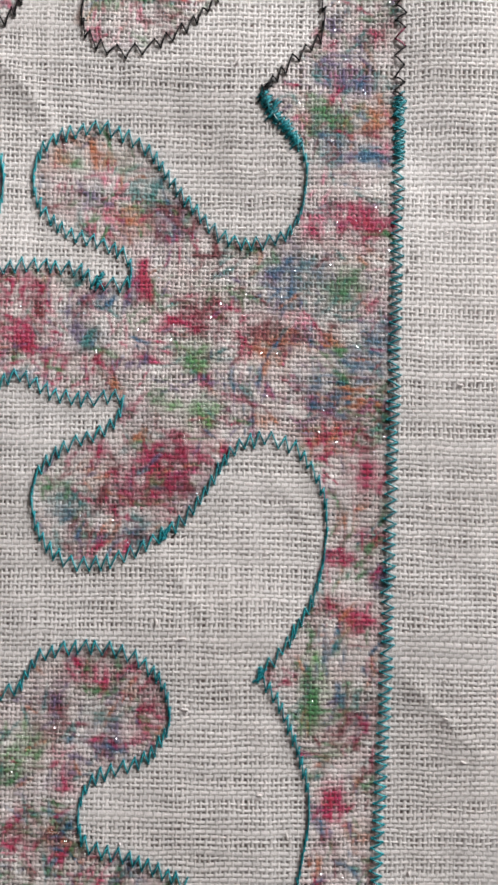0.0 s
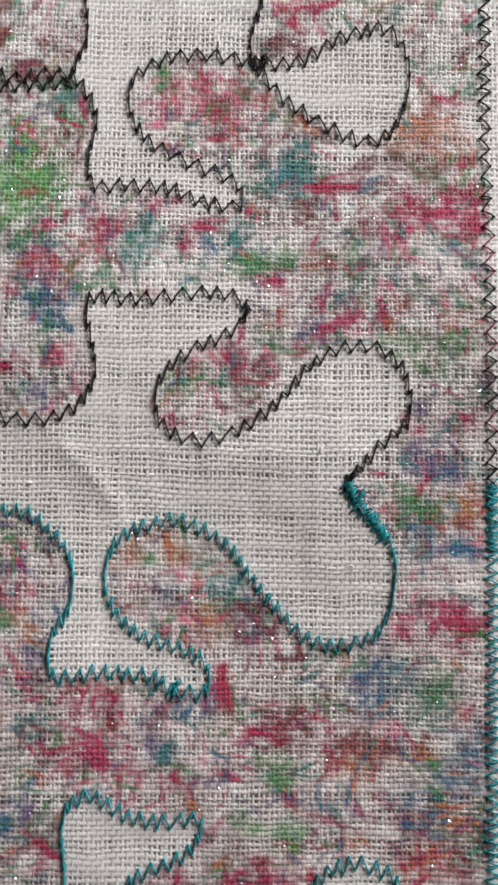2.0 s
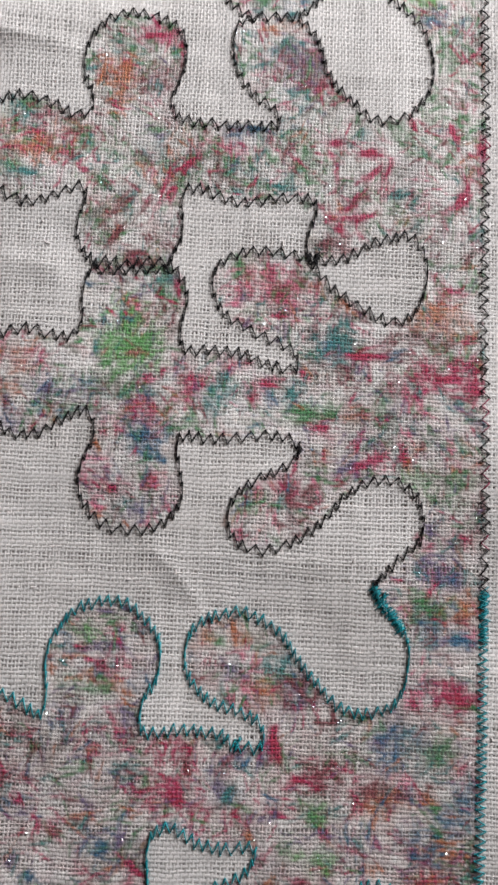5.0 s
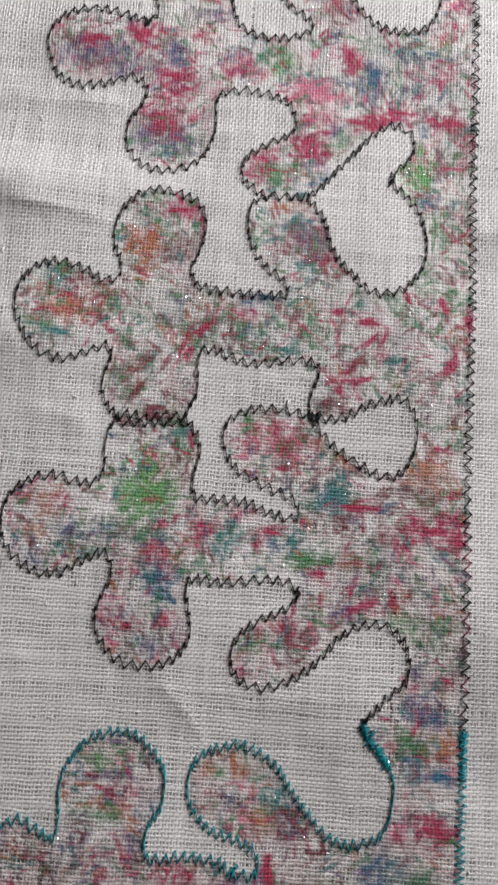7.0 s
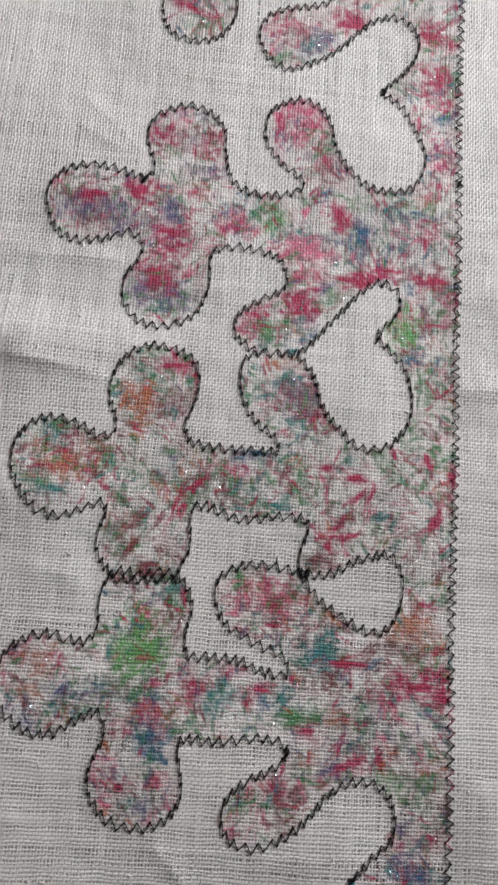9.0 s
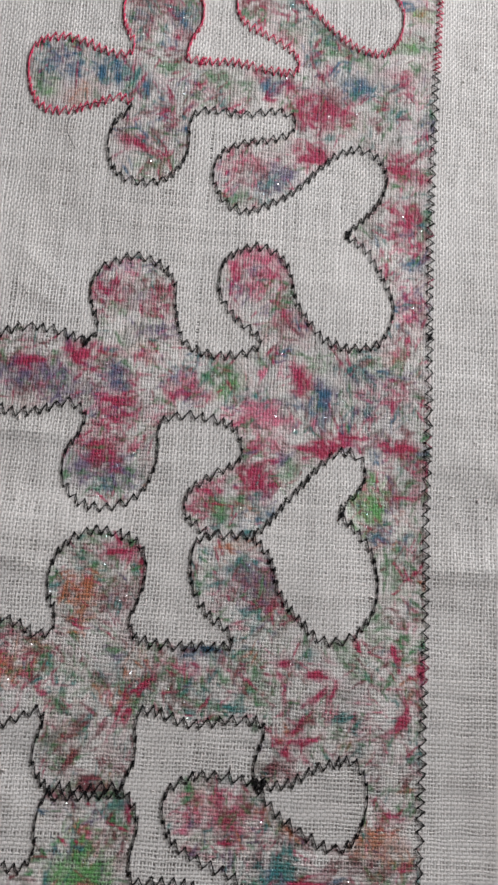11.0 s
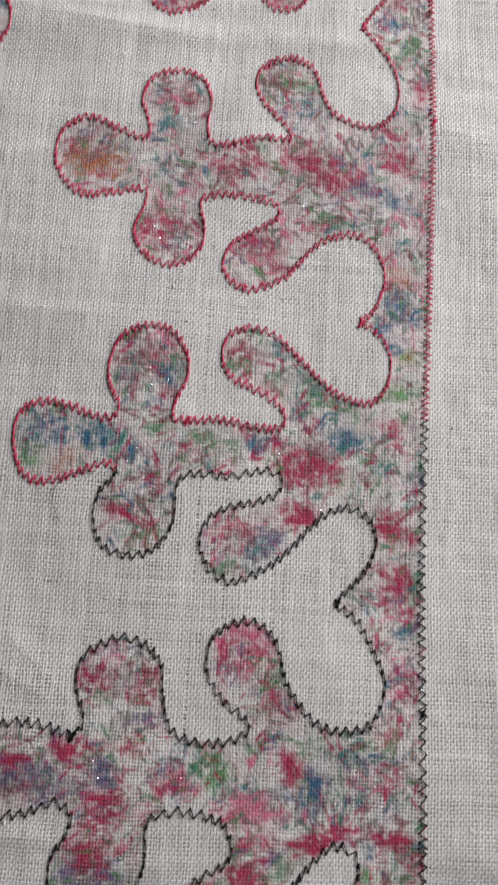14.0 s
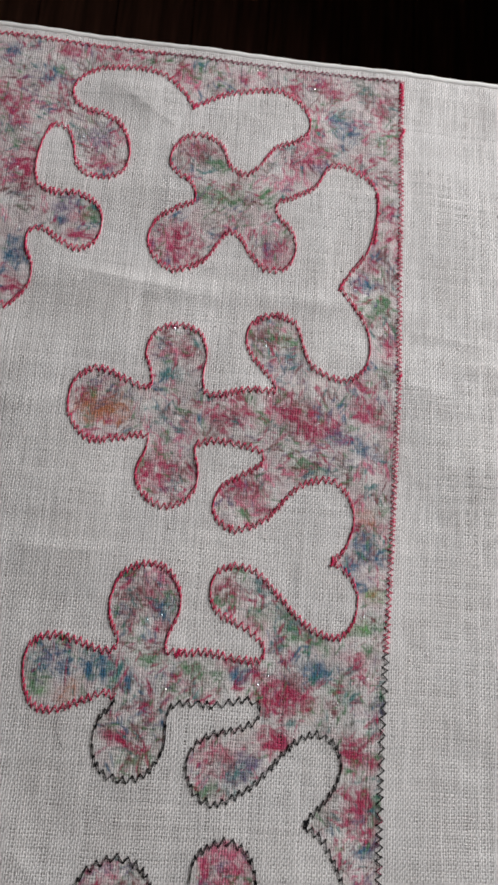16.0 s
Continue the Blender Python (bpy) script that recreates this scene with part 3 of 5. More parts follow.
DABS += [(-58.3, 168.4, 5, 2.5, 0, "G"), (-32.2, 169.4, 4, 4, 0, "V"), (-6.1, 169.7, 5, 3, 0, "R"), (-37.7, 170.2, 7, 5, 0, "P"), (-5.6, 171.1, 6, 4, 0, "R"), (-59.7, 172.3, 7, 2, 160, "R"), (-25.8, 173.8, 6, 4, 0, "R"), (-7.8, 174.1, 4, 4, 0, "R"), (-26.6, 174.2, 6, 3, 0, "R"), (-2.2, 181.3, 3, 3, 0, "V"), (-18.9, 181.5, 5, 3, 0, "R"), (-25.7, 182.3, 8, 4, 0, "R"), (-72, 183, 2, 2, 0, "O"), (-22.4, 183.6, 7, 4, 0, "R"), (-23.9, 183.9, 9, 6, 0, "R"), (-8.6, 184.4, 4, 3, 0, "T"), (-59.6, 184.6, 4, 1, 95, "B"), (-80.3, 184.8, 4, 2, 0, "G")]
DABS += [(-60.1, 185, 1.5, 4, 0, "B"), (-50.2, 185.1, 2, 3, 0, "R"), (-65.5, 186.3, 4, 1, 100, "B"), (-75.1, 186.9, 3, 3, 0, "B"), (-69, 187, 4, 1, 120, "B"), (-22.4, 187.1, 5, 4, 0, "K"), (-42.3, 187.2, 4, 2, 0, "G"), (-62.1, 187.4, 4, 1, 70, "T"), (-35.2, 187.9, 3, 3, 0, "B"), (-45.4, 188.4, 5, 3, 0, "G"), (-34.2, 188.8, 4, 2, 0, "B"), (-67.6, 189.2, 5, 3, 0, "B"), (-14.2, 189.3, 3, 3, 0, "B"), (-16.8, 189.7, 4, 2.5, 0, "B"), (-77.5, 189.7, 5, 4, 0, "B"), (-56.5, 189.8, 4, 1.5, 0, "G"), (-54.4, 190.2, 4, 2, 0, "G"), (-16.7, 190.4, 3, 3, 0, "B")]
DABS += [(-6.3, 192.7, 3, 2, 60, "R"), (-17.4, 196.4, 4, 2, 0, "G"), (-21.5, 196.7, 5, 2, 0, "G"), (-9.6, 199.8, 4, 2, 0, "G"), (-52.8, 200, 2, 3, 0, "B"), (-22.9, 200.1, 3, 2, 0, "B"), (-24.4, 200.8, 5, 3, 0, "G"), (-3.6, 201.1, 3, 3, 0, "G"), (-58.6, 203.2, 7, 5, 0, "K"), (-39.5, 205.3, 4, 3, 0, "K"), (-13.6, 206.8, 3, 2, 0, "T"), (-31.5, 207.7, 4, 3, 0, "T"), (-4.4, 208, 2, 2, 0, "L"), (-55.6, 208.4, 5, 3, 0, "P"), (-8.4, 214.6, 4, 3, 0, "B"), (-3.7, 217.6, 4, 2, 0, "B"), (-6.9, 220.7, 5, 4, 0, "B"), (-6.2, 226.4, 3, 3, 0, "O")]
DABS += [(-35.4, 230.9, 7, 5, 0, "R"), (-52.2, 233.7, 4, 3, 0, "K"), (-57.1, 234.7, 6, 4, 0, "R"), (-21.8, 237.7, 5, 3, 0, "G"), (-7.8, 244.7, 5, 3, 0, "B"), (-14.3, 245.5, 4, 3, 0, "B"), (-14.2, 246, 4, 2, 0, "B"), (-20.6, 246.9, 6, 4, 0, "R"), (-43.7, 248, 3, 3, 0, "R"), (-18, 248.1, 6, 5, 0, "R"), (-74.9, 248.4, 5, 4, 0, "O"), (-71.7, 249, 7, 6, 0, "O"), (-38.2, 250, 5, 3, 0, "R"), (-22.5, 250.7, 9, 6, 0, "K"), (-23.3, 252.2, 6, 4, 0, "K"), (-28.4, 253.1, 6, 5, 0, "R"), (-6.6, 253.6, 7, 4, 0, "R"), (-58.1, 258, 3, 2, 0, "T")]
DABS += [(-56.7, 259.3, 4, 3, 0, "T"), (-2.5, 264.6, 3, 2, 0, "G"), (-30.5, 264.9, 3, 2, 0, "R"), (-56.7, 266.8, 6, 4, 0, "K"), (-26.4, 269.9, 5, 3, 0, "G"), (-35.7, 271.1, 5, 3, 0, "K"), (-29.2, 271.6, 4, 2, 0, "G"), (-33.9, 272.3, 6, 5, 0, "K"), (-1.2, 272.5, 3, 2, 0, "R"), (-99.1, 277.7, 5, 2, 0, "R"), (-2.9, 281.9, 4, 3, 0, "G"), (-100.4, 286.9, 5, 3, 0, "B"), (-9.2, 289.3, 4, 3, 0, "B"), (-33.7, 292.2, 4, 2, 0, "R"), (-84.2, 294.5, 5, 2, 0, "R"), (-6.3, 294.5, 4, 3, 0, "R"), (-33.9, 296.3, 4, 4, 0, "V"), (-58, 296.8, 7, 6, 0, "R")]
DABS += [(-90.5, 298.6, 3, 2, 0, "B"), (-81.4, 301.4, 2, 3, 0, "G"), (-88.2, 303, 5, 3, 0, "V"), (-98.9, 306.6, 5, 4, 0, "K"), (-50.1, 309.4, 6, 3, 0, "G"), (-80.8, 315.7, 5, 3, 0, "R"), (-50.9, 319.6, 5, 2, 0, "G"), (-56.6, 323.2, 6, 3, 0, "R"), (-81.8, 324.2, 5, 5, 0, "V"), (-23.2, 325, 6, 4, 0, "R"), (-106.8, 331.3, 7, 8, 0, "R"), (-4.3, 332.8, 4, 3, 0, "G"), (-17.3, 337.4, 4, 3, 0, "B"), (-97.7, 341.6, 6, 4, 0, "B"), (-9.5, 346.8, 5, 3, 0, "K"), (-61, 346.9, 5, 4, 0, "R"), (-109.2, 348.1, 4, 3, 0, "B"), (-21.9, 348.8, 6, 4, 0, "R")]
DABS += [(-92.5, 349.6, 5, 3, 0, "R"), (-57.3, 350.2, 3, 2, 0, "B")]
DABS += [(-40, -95, 2.8, 2, 0, "G"), (-4, -94, 2.8, 2, 0, "O"), (-48, -94, 3.6, 2.5, 0, "R"), (-42, -93, 2.8, 2, 0, "B"), (-8, -90, 4.3, 2.2, 90, "R"), (-3, -88, 2.8, 2, 0, "G"), (-49, -87, 2.8, 2, 0, "G"), (-42, -85, 2.8, 2, 0, "R"), (-47, -84, 3.6, 4.3, 0, "L"), (-36, -83, 2.8, 2, 0, "B"), (-44, -82, 2.8, 2, 0, "K"), (-33, -82, 2.8, 2, 0, "R"), (-5, -80, 3.6, 2.5, 0, "R"), (-37, -80, 2.8, 2, 0, "T"), (-11, -79, 2.8, 2, 0, "G"), (-30, -79, 2.8, 2, 0, "R"), (-7, -78, 2.8, 2, 0, "G"), (-43, -77, 2.8, 2, 0, "V")]
DABS += [(-10, -75, 4.3, 2.2, 90, "L"), (-37, -75, 2.8, 2, 0, "R"), (-40, -74, 2.8, 2, 0, "R"), (-33, -74, 2.8, 2, 0, "R"), (-7, -69, 2.8, 2, 0, "O"), (-4, -67, 2.8, 2, 0, "R"), (-9, -66, 2.9, 2, 0, "R"), (-2, -62, 2.8, 2, 0, "V"), (-7, -60, 2.9, 1.4, 0, "R"), (-40, -58, 2.8, 2, 0, "K"), (-3, -57, 2.8, 2, 0, "R"), (-33, -56, 2.8, 2, 0, "B"), (-42, -54, 2.8, 2, 0, "B"), (-41, -53, 2.8, 2, 0, "T"), (-33, -52, 2.8, 2, 0, "R"), (-37, -52, 2.8, 2, 0, "K"), (-43, -51, 2.8, 2, 0, "G"), (-4, -49, 3.6, 1.4, 90, "R")]
DABS += [(-31, -49, 7.2, 5.8, 0, "R"), (-38, -49, 2.8, 2, 0, "O"), (-29, -46, 2.8, 2, 0, "R"), (-8, -45, 2.8, 2, 0, "O"), (-9, -44, 5, 2.9, 0, "R"), (-26, -42, 2.8, 2, 0, "L"), (-28, -41, 2.2, 1.4, 0, "L"), (-24, -41, 2.8, 2, 0, "L"), (-10, -40, 2.2, 1.4, 0, "B"), (-12, -37, 2.8, 2, 0, "B"), (-5, -34, 4.3, 3.6, 0, "B"), (-26, -34, 3.6, 2.9, 0, "L"), (-44, -34, 2.8, 2, 0, "R"), (-19, -32, 2.8, 2, 0, "K"), (-16, -32, 2.8, 2, 0, "O"), (-9, -32, 2.9, 2, 0, "O"), (-49, -32, 3.6, 2.9, 0, "R"), (-39, -32, 2.8, 2, 0, "B")]
DABS += [(-12, -31, 2.8, 2, 0, "K"), (-2, -31, 2.8, 2, 0, "B"), (-41, -31, 2.8, 2, 0, "V"), (-27, -30, 2.8, 2, 0, "R"), (-30, -30, 2.8, 2, 0, "R"), (-19, -30, 2.8, 2, 0, "R"), (-17, -30, 3.6, 2.2, 0, "K"), (-13, -29, 2.8, 2, 0, "P"), (-24, -28, 4.3, 2.2, 0, "R"), (-47, -28, 2.8, 2, 0, "R"), (-40, -28, 2.8, 2, 0, "R"), (-3, -27, 3.6, 2.2, 0, "R"), (-37, -27, 2.8, 2, 0, "B"), (-20, -26, 2.8, 2, 0, "G"), (-46, -26, 2.8, 2, 0, "R"), (-8, -25, 4.3, 2.9, 0, "G"), (-33, -24, 4.3, 1.1, 90, "R"), (-15, -23, 4.3, 3, 0, "B")]
DABS += [(-11, -23, 2.8, 2, 0, "B"), (-31, -19, 2.8, 2, 0, "K"), (-6, -19, 2.8, 2, 0, "R"), (-35, -17, 3.6, 3.6, 0, "O"), (-11, -17, 2.8, 2, 0, "P"), (-29, -16, 3.6, 4.3, 0, "K"), (-5, -16, 4.3, 2.9, 0, "R"), (-38, -15, 2.8, 2, 0, "R"), (-43, -14, 2.8, 2, 0, "K"), (-39, -13, 2.8, 2, 0, "V"), (-33, -13, 4.3, 2.9, 0, "T"), (-44, -9, 2.2, 1.4, 0, "O"), (-42, -9, 2.8, 2, 0, "G"), (-39, -8, 2.8, 2, 0, "O"), (-3, -8, 2.8, 2, 0, "B"), (-9, -8, 2.8, 2, 0, "T"), (-4, -7, 2.8, 2, 0, "B"), (-8, -6, 2.8, 2, 0, "B")]
DABS += [(-8, -5, 2.8, 2, 0, "T"), (-2, -4, 2.8, 2, 0, "O"), (-10, -3, 3.6, 2.2, 0, "G"), (-6, -2, 2.8, 2, 0, "G"), (-2, -2, 2.8, 2, 0, "O"), (-12, -1, 2.8, 2, 0, "G"), (-7, 2, 3.6, 2.5, 0, "V"), (-5, 2, 2.8, 2, 0, "V"), (-6, 2, 2.8, 2, 0, "B"), (-9, 4, 5.2, 4.2, 0, "V"), (-10, 7, 2.8, 2, 0, "R"), (-4, 8, 2.8, 2, 0, "R"), (-40, 11, 2.8, 2, 0, "G"), (-56, 11, 2.8, 2, 0, "V"), (-59, 12, 2.8, 2, 0, "T"), (-29, 14, 4.2, 2.9, 0, "K"), (-37, 14, 2.8, 2, 0, "G"), (-59, 14, 2.8, 2, 0, "R")]
DABS += [(-62, 16, 2.8, 2, 0, "R"), (-53, 16, 2.8, 2, 0, "P"), (-24, 17, 2.8, 2, 0, "R"), (-11, 17, 4.2, 3.1, 0, "L"), (-32, 17, 2.8, 2, 0, "R"), (-4, 18, 2.8, 2, 0, "G"), (-21, 19, 6.3, 3.1, 0, "V"), (-18, 20, 2.8, 2, 0, "R"), (-5, 20, 2.8, 2, 0, "R"), (-55, 20, 2.8, 2, 0, "B"), (-17, 23, 2.8, 2, 0, "G"), (-56, 23, 2.8, 2, 0, "B"), (-61, 24, 2.8, 2, 0, "R"), (-2, 26, 2.8, 2, 0, "R"), (-29, 27, 7.3, 2.6, 0, "G"), (-55, 27, 3.7, 2.6, 0, "R"), (-73, 27, 2.8, 2, 0, "B"), (-21, 28, 2.8, 2, 0, "O")]
DABS += [(-26, 29, 2.8, 2, 0, "G"), (-71, 29, 2.8, 2, 0, "V"), (-77, 29, 2.8, 2, 0, "O"), (-80, 29, 2.8, 2, 0, "E"), (-17, 30, 4.2, 3.1, 90, "G"), (-59, 30, 2.8, 2, 0, "G"), (-43, 30, 5.2, 4.2, 0, "T"), (-39, 30, 2.8, 2, 0, "R"), (-31, 31, 2.8, 2, 0, "T"), (-49, 32, 2.8, 2, 0, "R"), (-66, 32, 2.8, 2, 0, "B"), (-11, 33, 4.2, 5.2, 0, "R"), (-15, 33, 2.8, 2, 0, "K"), (-62, 33, 2.8, 2, 0, "G"), (-76, 33, 2.8, 2, 0, "O"), (-6, 34, 6.3, 2.6, 0, "R"), (-80, 35, 2.8, 2, 0, "R"), (-3, 37, 2.8, 2, 0, "R")]
DABS += [(-58, 38, 5.2, 5.2, 0, "L"), (-25, 40, 4.2, 5.2, 0, "T"), (-60, 40, 2.8, 2, 0, "L"), (-9, 41, 6.3, 3.1, 0, "K"), (-33, 43, 2.8, 2, 0, "R"), (-4, 43, 2.8, 2, 0, "O"), (-55, 43, 2.8, 2, 0, "K"), (-7, 45, 6.3, 3.1, 0, "O"), (-23, 46, 2.8, 2, 0, "K"), (-29, 48, 2.8, 2, 0, "R"), (-38, 49, 8.4, 5.2, 0, "P"), (-53, 49, 4.2, 2.9, 0, "T"), (-42, 52, 2.8, 2, 0, "G"), (-59, 53, 5.2, 2.1, 0, "K"), (-36, 55, 2.8, 2, 0, "G"), (-27, 56, 6.3, 3.1, 0, "K"), (-65, 60, 5.2, 0.9, 40, "E"), (-62, 61, 6.3, 0.9, 45, "K")]
DABS += [(-23, 61, 6.3, 1.2, 10, "R"), (-57, 62, 5.2, 0.9, 50, "K"), (-53, 64, 3.7, 1.2, 70, "R"), (-22, 64, 4.2, 1.1, 20, "K"), (-4, 65, 4.2, 1.3, 50, "R"), (-79, 67, 2.8, 2, 0, "G"), (-51, 69, 4.2, 1.3, 45, "R"), (-17, 69, 6.3, 1.2, 60, "R"), (-82, 70, 5.2, 3.7, 0, "E"), (-77, 71, 5.2, 3.1, 0, "O"), (-72, 71, 2.8, 2, 0, "O"), (-63, 71, 2.8, 2, 0, "G"), (-45, 72, 2.8, 2, 0, "R"), (-42, 72, 2.8, 2, 0, "R"), (-19, 72, 5.2, 1.2, -20, "R"), (-76, 74, 2.8, 2, 0, "R"), (-68, 74, 2.8, 2, 0, "R"), (-56, 74, 2.8, 2, 0, "V")]
DABS += [(-25, 74, 4.2, 1.2, 0, "R"), (-1, 74, 4.2, 2.1, 90, "R"), (-81, 76, 2.8, 2, 0, "G"), (-40, 76, 5.2, 2.1, 0, "B"), (-6, 76, 3.1, 1.6, 0, "R"), (-62, 84, 6.3, 4.2, 90, "O"), (-30, 86, 4.2, 2.9, 0, "E"), (-53, 86, 2.8, 2, 0, "K"), (-33, 88, 6.3, 5.2, 0, "K"), (-58, 90, 2.8, 2, 0, "K"), (-6, 91, 2.8, 2, 0, "G"), (-56, 92, 2.8, 2, 0, "P"), (-36, 95, 3.1, 1.6, 0, "O"), (-3, 97, 2.8, 2, 0, "B"), (-8, 97, 2.8, 2, 0, "B"), (-3, 98, 2.8, 2, 0, "G"), (-40, 98, 2.8, 2, 0, "T"), (-9, 99, 2.6, 1.8, 0, "B")]
DABS += [(-35, 99, 2.8, 2, 0, "B"), (-41, 101, 2.8, 2, 0, "G"), (-43, 101, 2.8, 2, 0, "R"), (-33, 101, 2.8, 2, 0, "O"), (-29, 101, 2.8, 2, 0, "B"), (-39, 102, 2.8, 2, 0, "L"), (-43, 102, 2.8, 2, 0, "R"), (-12, 102, 5.4, 6.5, 0, "L"), (-61, 104, 2.8, 2, 0, "T"), (-31, 104, 2.8, 2, 0, "V"), (-60, 104, 2.8, 2, 0, "G"), (-6, 104, 2.8, 2, 0, "K"), (-11, 105, 4.2, 5.2, 0, "L"), (-41, 105, 2.8, 2, 0, "R"), (-34, 106, 2.8, 2, 0, "R"), (-11, 106, 4.2, 3.1, 90, "L"), (-56, 106, 2.8, 2, 0, "V"), (-33, 106, 5.4, 4.3, 0, "R")]
DABS += [(-65, 107, 2.8, 2, 0, "V"), (-56, 107, 2.8, 2, 0, "G"), (-63, 107, 2.8, 2, 0, "K"), (-32, 108, 4.2, 2.6, 0, "R"), (-35, 108, 2.8, 2, 0, "K"), (-27, 108, 2.8, 2, 0, "G"), (-27, 109, 2.8, 2, 0, "G"), (-61, 110, 6.3, 4.2, 0, "K"), (-62, 111, 6.5, 4.3, 0, "R"), (-57, 111, 2.8, 2, 0, "P"), (-1, 112, 2.8, 2, 0, "R"), (-21, 113, 6.5, 2.2, 0, "R"), (-61, 114, 5.2, 2.6, 0, "R"), (-29, 114, 2.8, 2, 0, "P"), (-21, 114, 5.2, 2.1, 0, "R"), (-6, 114, 5.2, 2.1, 0, "R"), (-2, 114, 2.8, 2, 0, "B"), (-17, 115, 5.4, 1.6, 0, "R")]
DABS += [(-7, 115, 7.6, 2.2, 0, "R"), (-15, 116, 6.3, 1.6, 0, "R"), (-57, 117, 2.8, 2, 0, "R"), (-25, 117, 2.8, 2, 0, "T"), (-60, 118, 5.4, 3.2, 0, "R"), (-33, 118, 8.6, 6.5, 0, "P"), (-56, 119, 2.8, 2, 0, "R"), (-60, 120, 6.3, 2.6, 0, "R"), (-32, 120, 5.2, 4.2, 0, "P"), (-21, 121, 2.8, 2, 0, "G"), (-58, 121, 2.8, 2, 0, "R"), (-13, 121, 2.8, 2, 0, "V"), (-45, 122, 2.8, 2, 0, "R"), (-48, 122, 2.8, 2, 0, "R"), (-33, 122, 2.8, 2, 0, "T"), (-27, 122, 2.8, 2, 0, "B"), (-48, 123, 4.2, 2.9, 0, "R"), (-77, 123, 2.8, 2, 0, "V")]
DABS += [(-60, 123, 2.8, 2, 0, "B"), (-40, 123, 2.8, 2, 0, "L"), (-21, 123, 5.4, 1.3, 90, "B"), (-81, 124, 6.3, 3.1, 0, "V"), (-38, 124, 2.8, 2, 0, "G"), (-76, 125, 2.8, 2, 0, "R"), (-38, 125, 2.8, 2, 0, "L"), (-24, 125, 2.8, 2, 0, "R"), (-20, 125, 2.8, 2, 0, "B"), (-73, 125, 6.5, 4.3, 0, "V"), (-62, 125, 2.8, 2, 0, "V"), (-49, 126, 2.8, 2, 0, "B"), (-26, 127, 2.8, 2, 0, "R"), (-68, 127, 4.3, 3.2, 0, "R"), (-26, 127, 6.5, 3.2, 130, "R"), (-40, 128, 4.2, 2.9, 0, "G"), (-67, 129, 5.2, 2.1, 0, "R"), (-61, 129, 2.6, 1.8, 0, "R")]
DABS += [(-77, 129, 2.8, 2, 0, "R"), (-55, 129, 2.8, 2, 0, "R"), (-33, 130, 2.8, 2, 0, "G"), (-12, 130, 2.8, 2, 0, "G"), (-7, 133, 2.8, 2, 0, "P"), (-25, 137, 2.8, 2, 0, "R"), (-62, 138, 2.8, 2, 0, "G"), (-29, 139, 5.4, 3.2, 0, "R"), (-54, 140, 2.8, 2, 0, "P"), (-64, 141, 6.5, 3.2, 0, "R"), (-57, 142, 5.4, 4.3, 0, "K"), (-4, 144, 2.8, 2, 0, "R"), (-35, 145, 6.5, 4.3, 0, "P"), (-59, 145, 2.8, 2, 0, "P"), (-30, 146, 2.8, 2, 0, "R"), (-6, 147, 2.8, 2, 0, "P"), (-39, 147, 5.4, 2.2, 90, "R"), (-34, 151, 6.5, 3.2, 0, "P")]
DABS += [(-5, 152, 2.8, 2, 0, "B"), (-3, 155, 2.8, 2, 0, "R"), (-7, 155, 2.8, 2, 0, "P"), (-13, 159, 2.8, 2, 0, "E"), (-5, 161, 5.4, 2.2, 90, "R"), (-2, 162, 2.8, 2, 0, "G"), (-39, 163, 2.8, 2, 0, "G"), (-7, 164, 4.3, 2.2, 0, "R"), (-35, 165, 2.8, 2, 0, "B"), (-32, 168, 2.8, 2, 0, "T"), (-42, 169, 4.3, 3, 0, "R"), (-37, 169, 6.5, 4.3, 0, "K"), (-57, 170, 2.8, 2, 0, "K"), (-3, 171, 2.8, 2, 0, "R"), (-60, 173, 2.8, 2, 0, "P"), (-24, 173, 2.8, 2, 0, "R"), (-6, 173, 4.3, 4.3, 0, "R"), (-63, 174, 2.8, 2, 0, "R")]
DABS += [(-56, 174, 2.8, 2, 0, "P"), (-26, 174, 5.4, 3.8, 0, "R"), (-74, 181, 2.8, 2, 0, "O"), (-19, 181, 2.8, 2, 0, "G"), (-79, 182, 2.8, 2, 0, "L"), (-56, 183, 2.8, 2, 0, "B"), (-3, 183, 2.8, 2, 0, "E"), (-59, 184, 2.8, 2, 0, "T"), (-26, 184, 8.6, 6.5, 0, "R"), (-66, 186, 2.8, 2, 0, "B"), (-49, 186, 2.8, 2, 0, "R"), (-12, 186, 2.8, 2, 0, "G"), (-80, 187, 2.8, 2, 0, "B"), (-74, 187, 2.8, 2, 0, "B"), (-69, 187, 4.3, 1.3, 90, "B"), (-39, 188, 2.8, 2, 0, "G"), (-35, 188, 2.8, 2, 0, "B"), (-30, 188, 2.8, 2, 0, "R")]
DABS += [(-63, 189, 2.8, 2, 0, "T"), (-43, 189, 2.8, 2, 0, "G"), (-78, 190, 2.8, 2, 0, "V"), (-37, 190, 2.8, 2, 0, "R"), (-19, 190, 3.2, 2.3, 0, "B"), (-16, 190, 3.2, 1.6, 0, "B"), (-6, 191, 2.8, 2, 0, "R"), (-8, 193, 2.8, 2, 0, "R"), (-15, 195, 2.8, 2, 0, "G"), (-54, 197, 2.8, 2, 0, "R"), (-32, 199, 2.8, 2, 0, "R"), (-61, 199, 2.8, 2, 0, "K"), (-6, 200, 2.8, 2, 0, "L"), (-31, 202, 2.8, 2, 0, "G"), (-52, 202, 2.8, 2, 0, "T"), (-57, 204, 2.8, 2, 0, "R"), (-61, 205, 2.8, 2, 0, "K"), (-38, 206, 5.4, 3.2, 0, "K")]
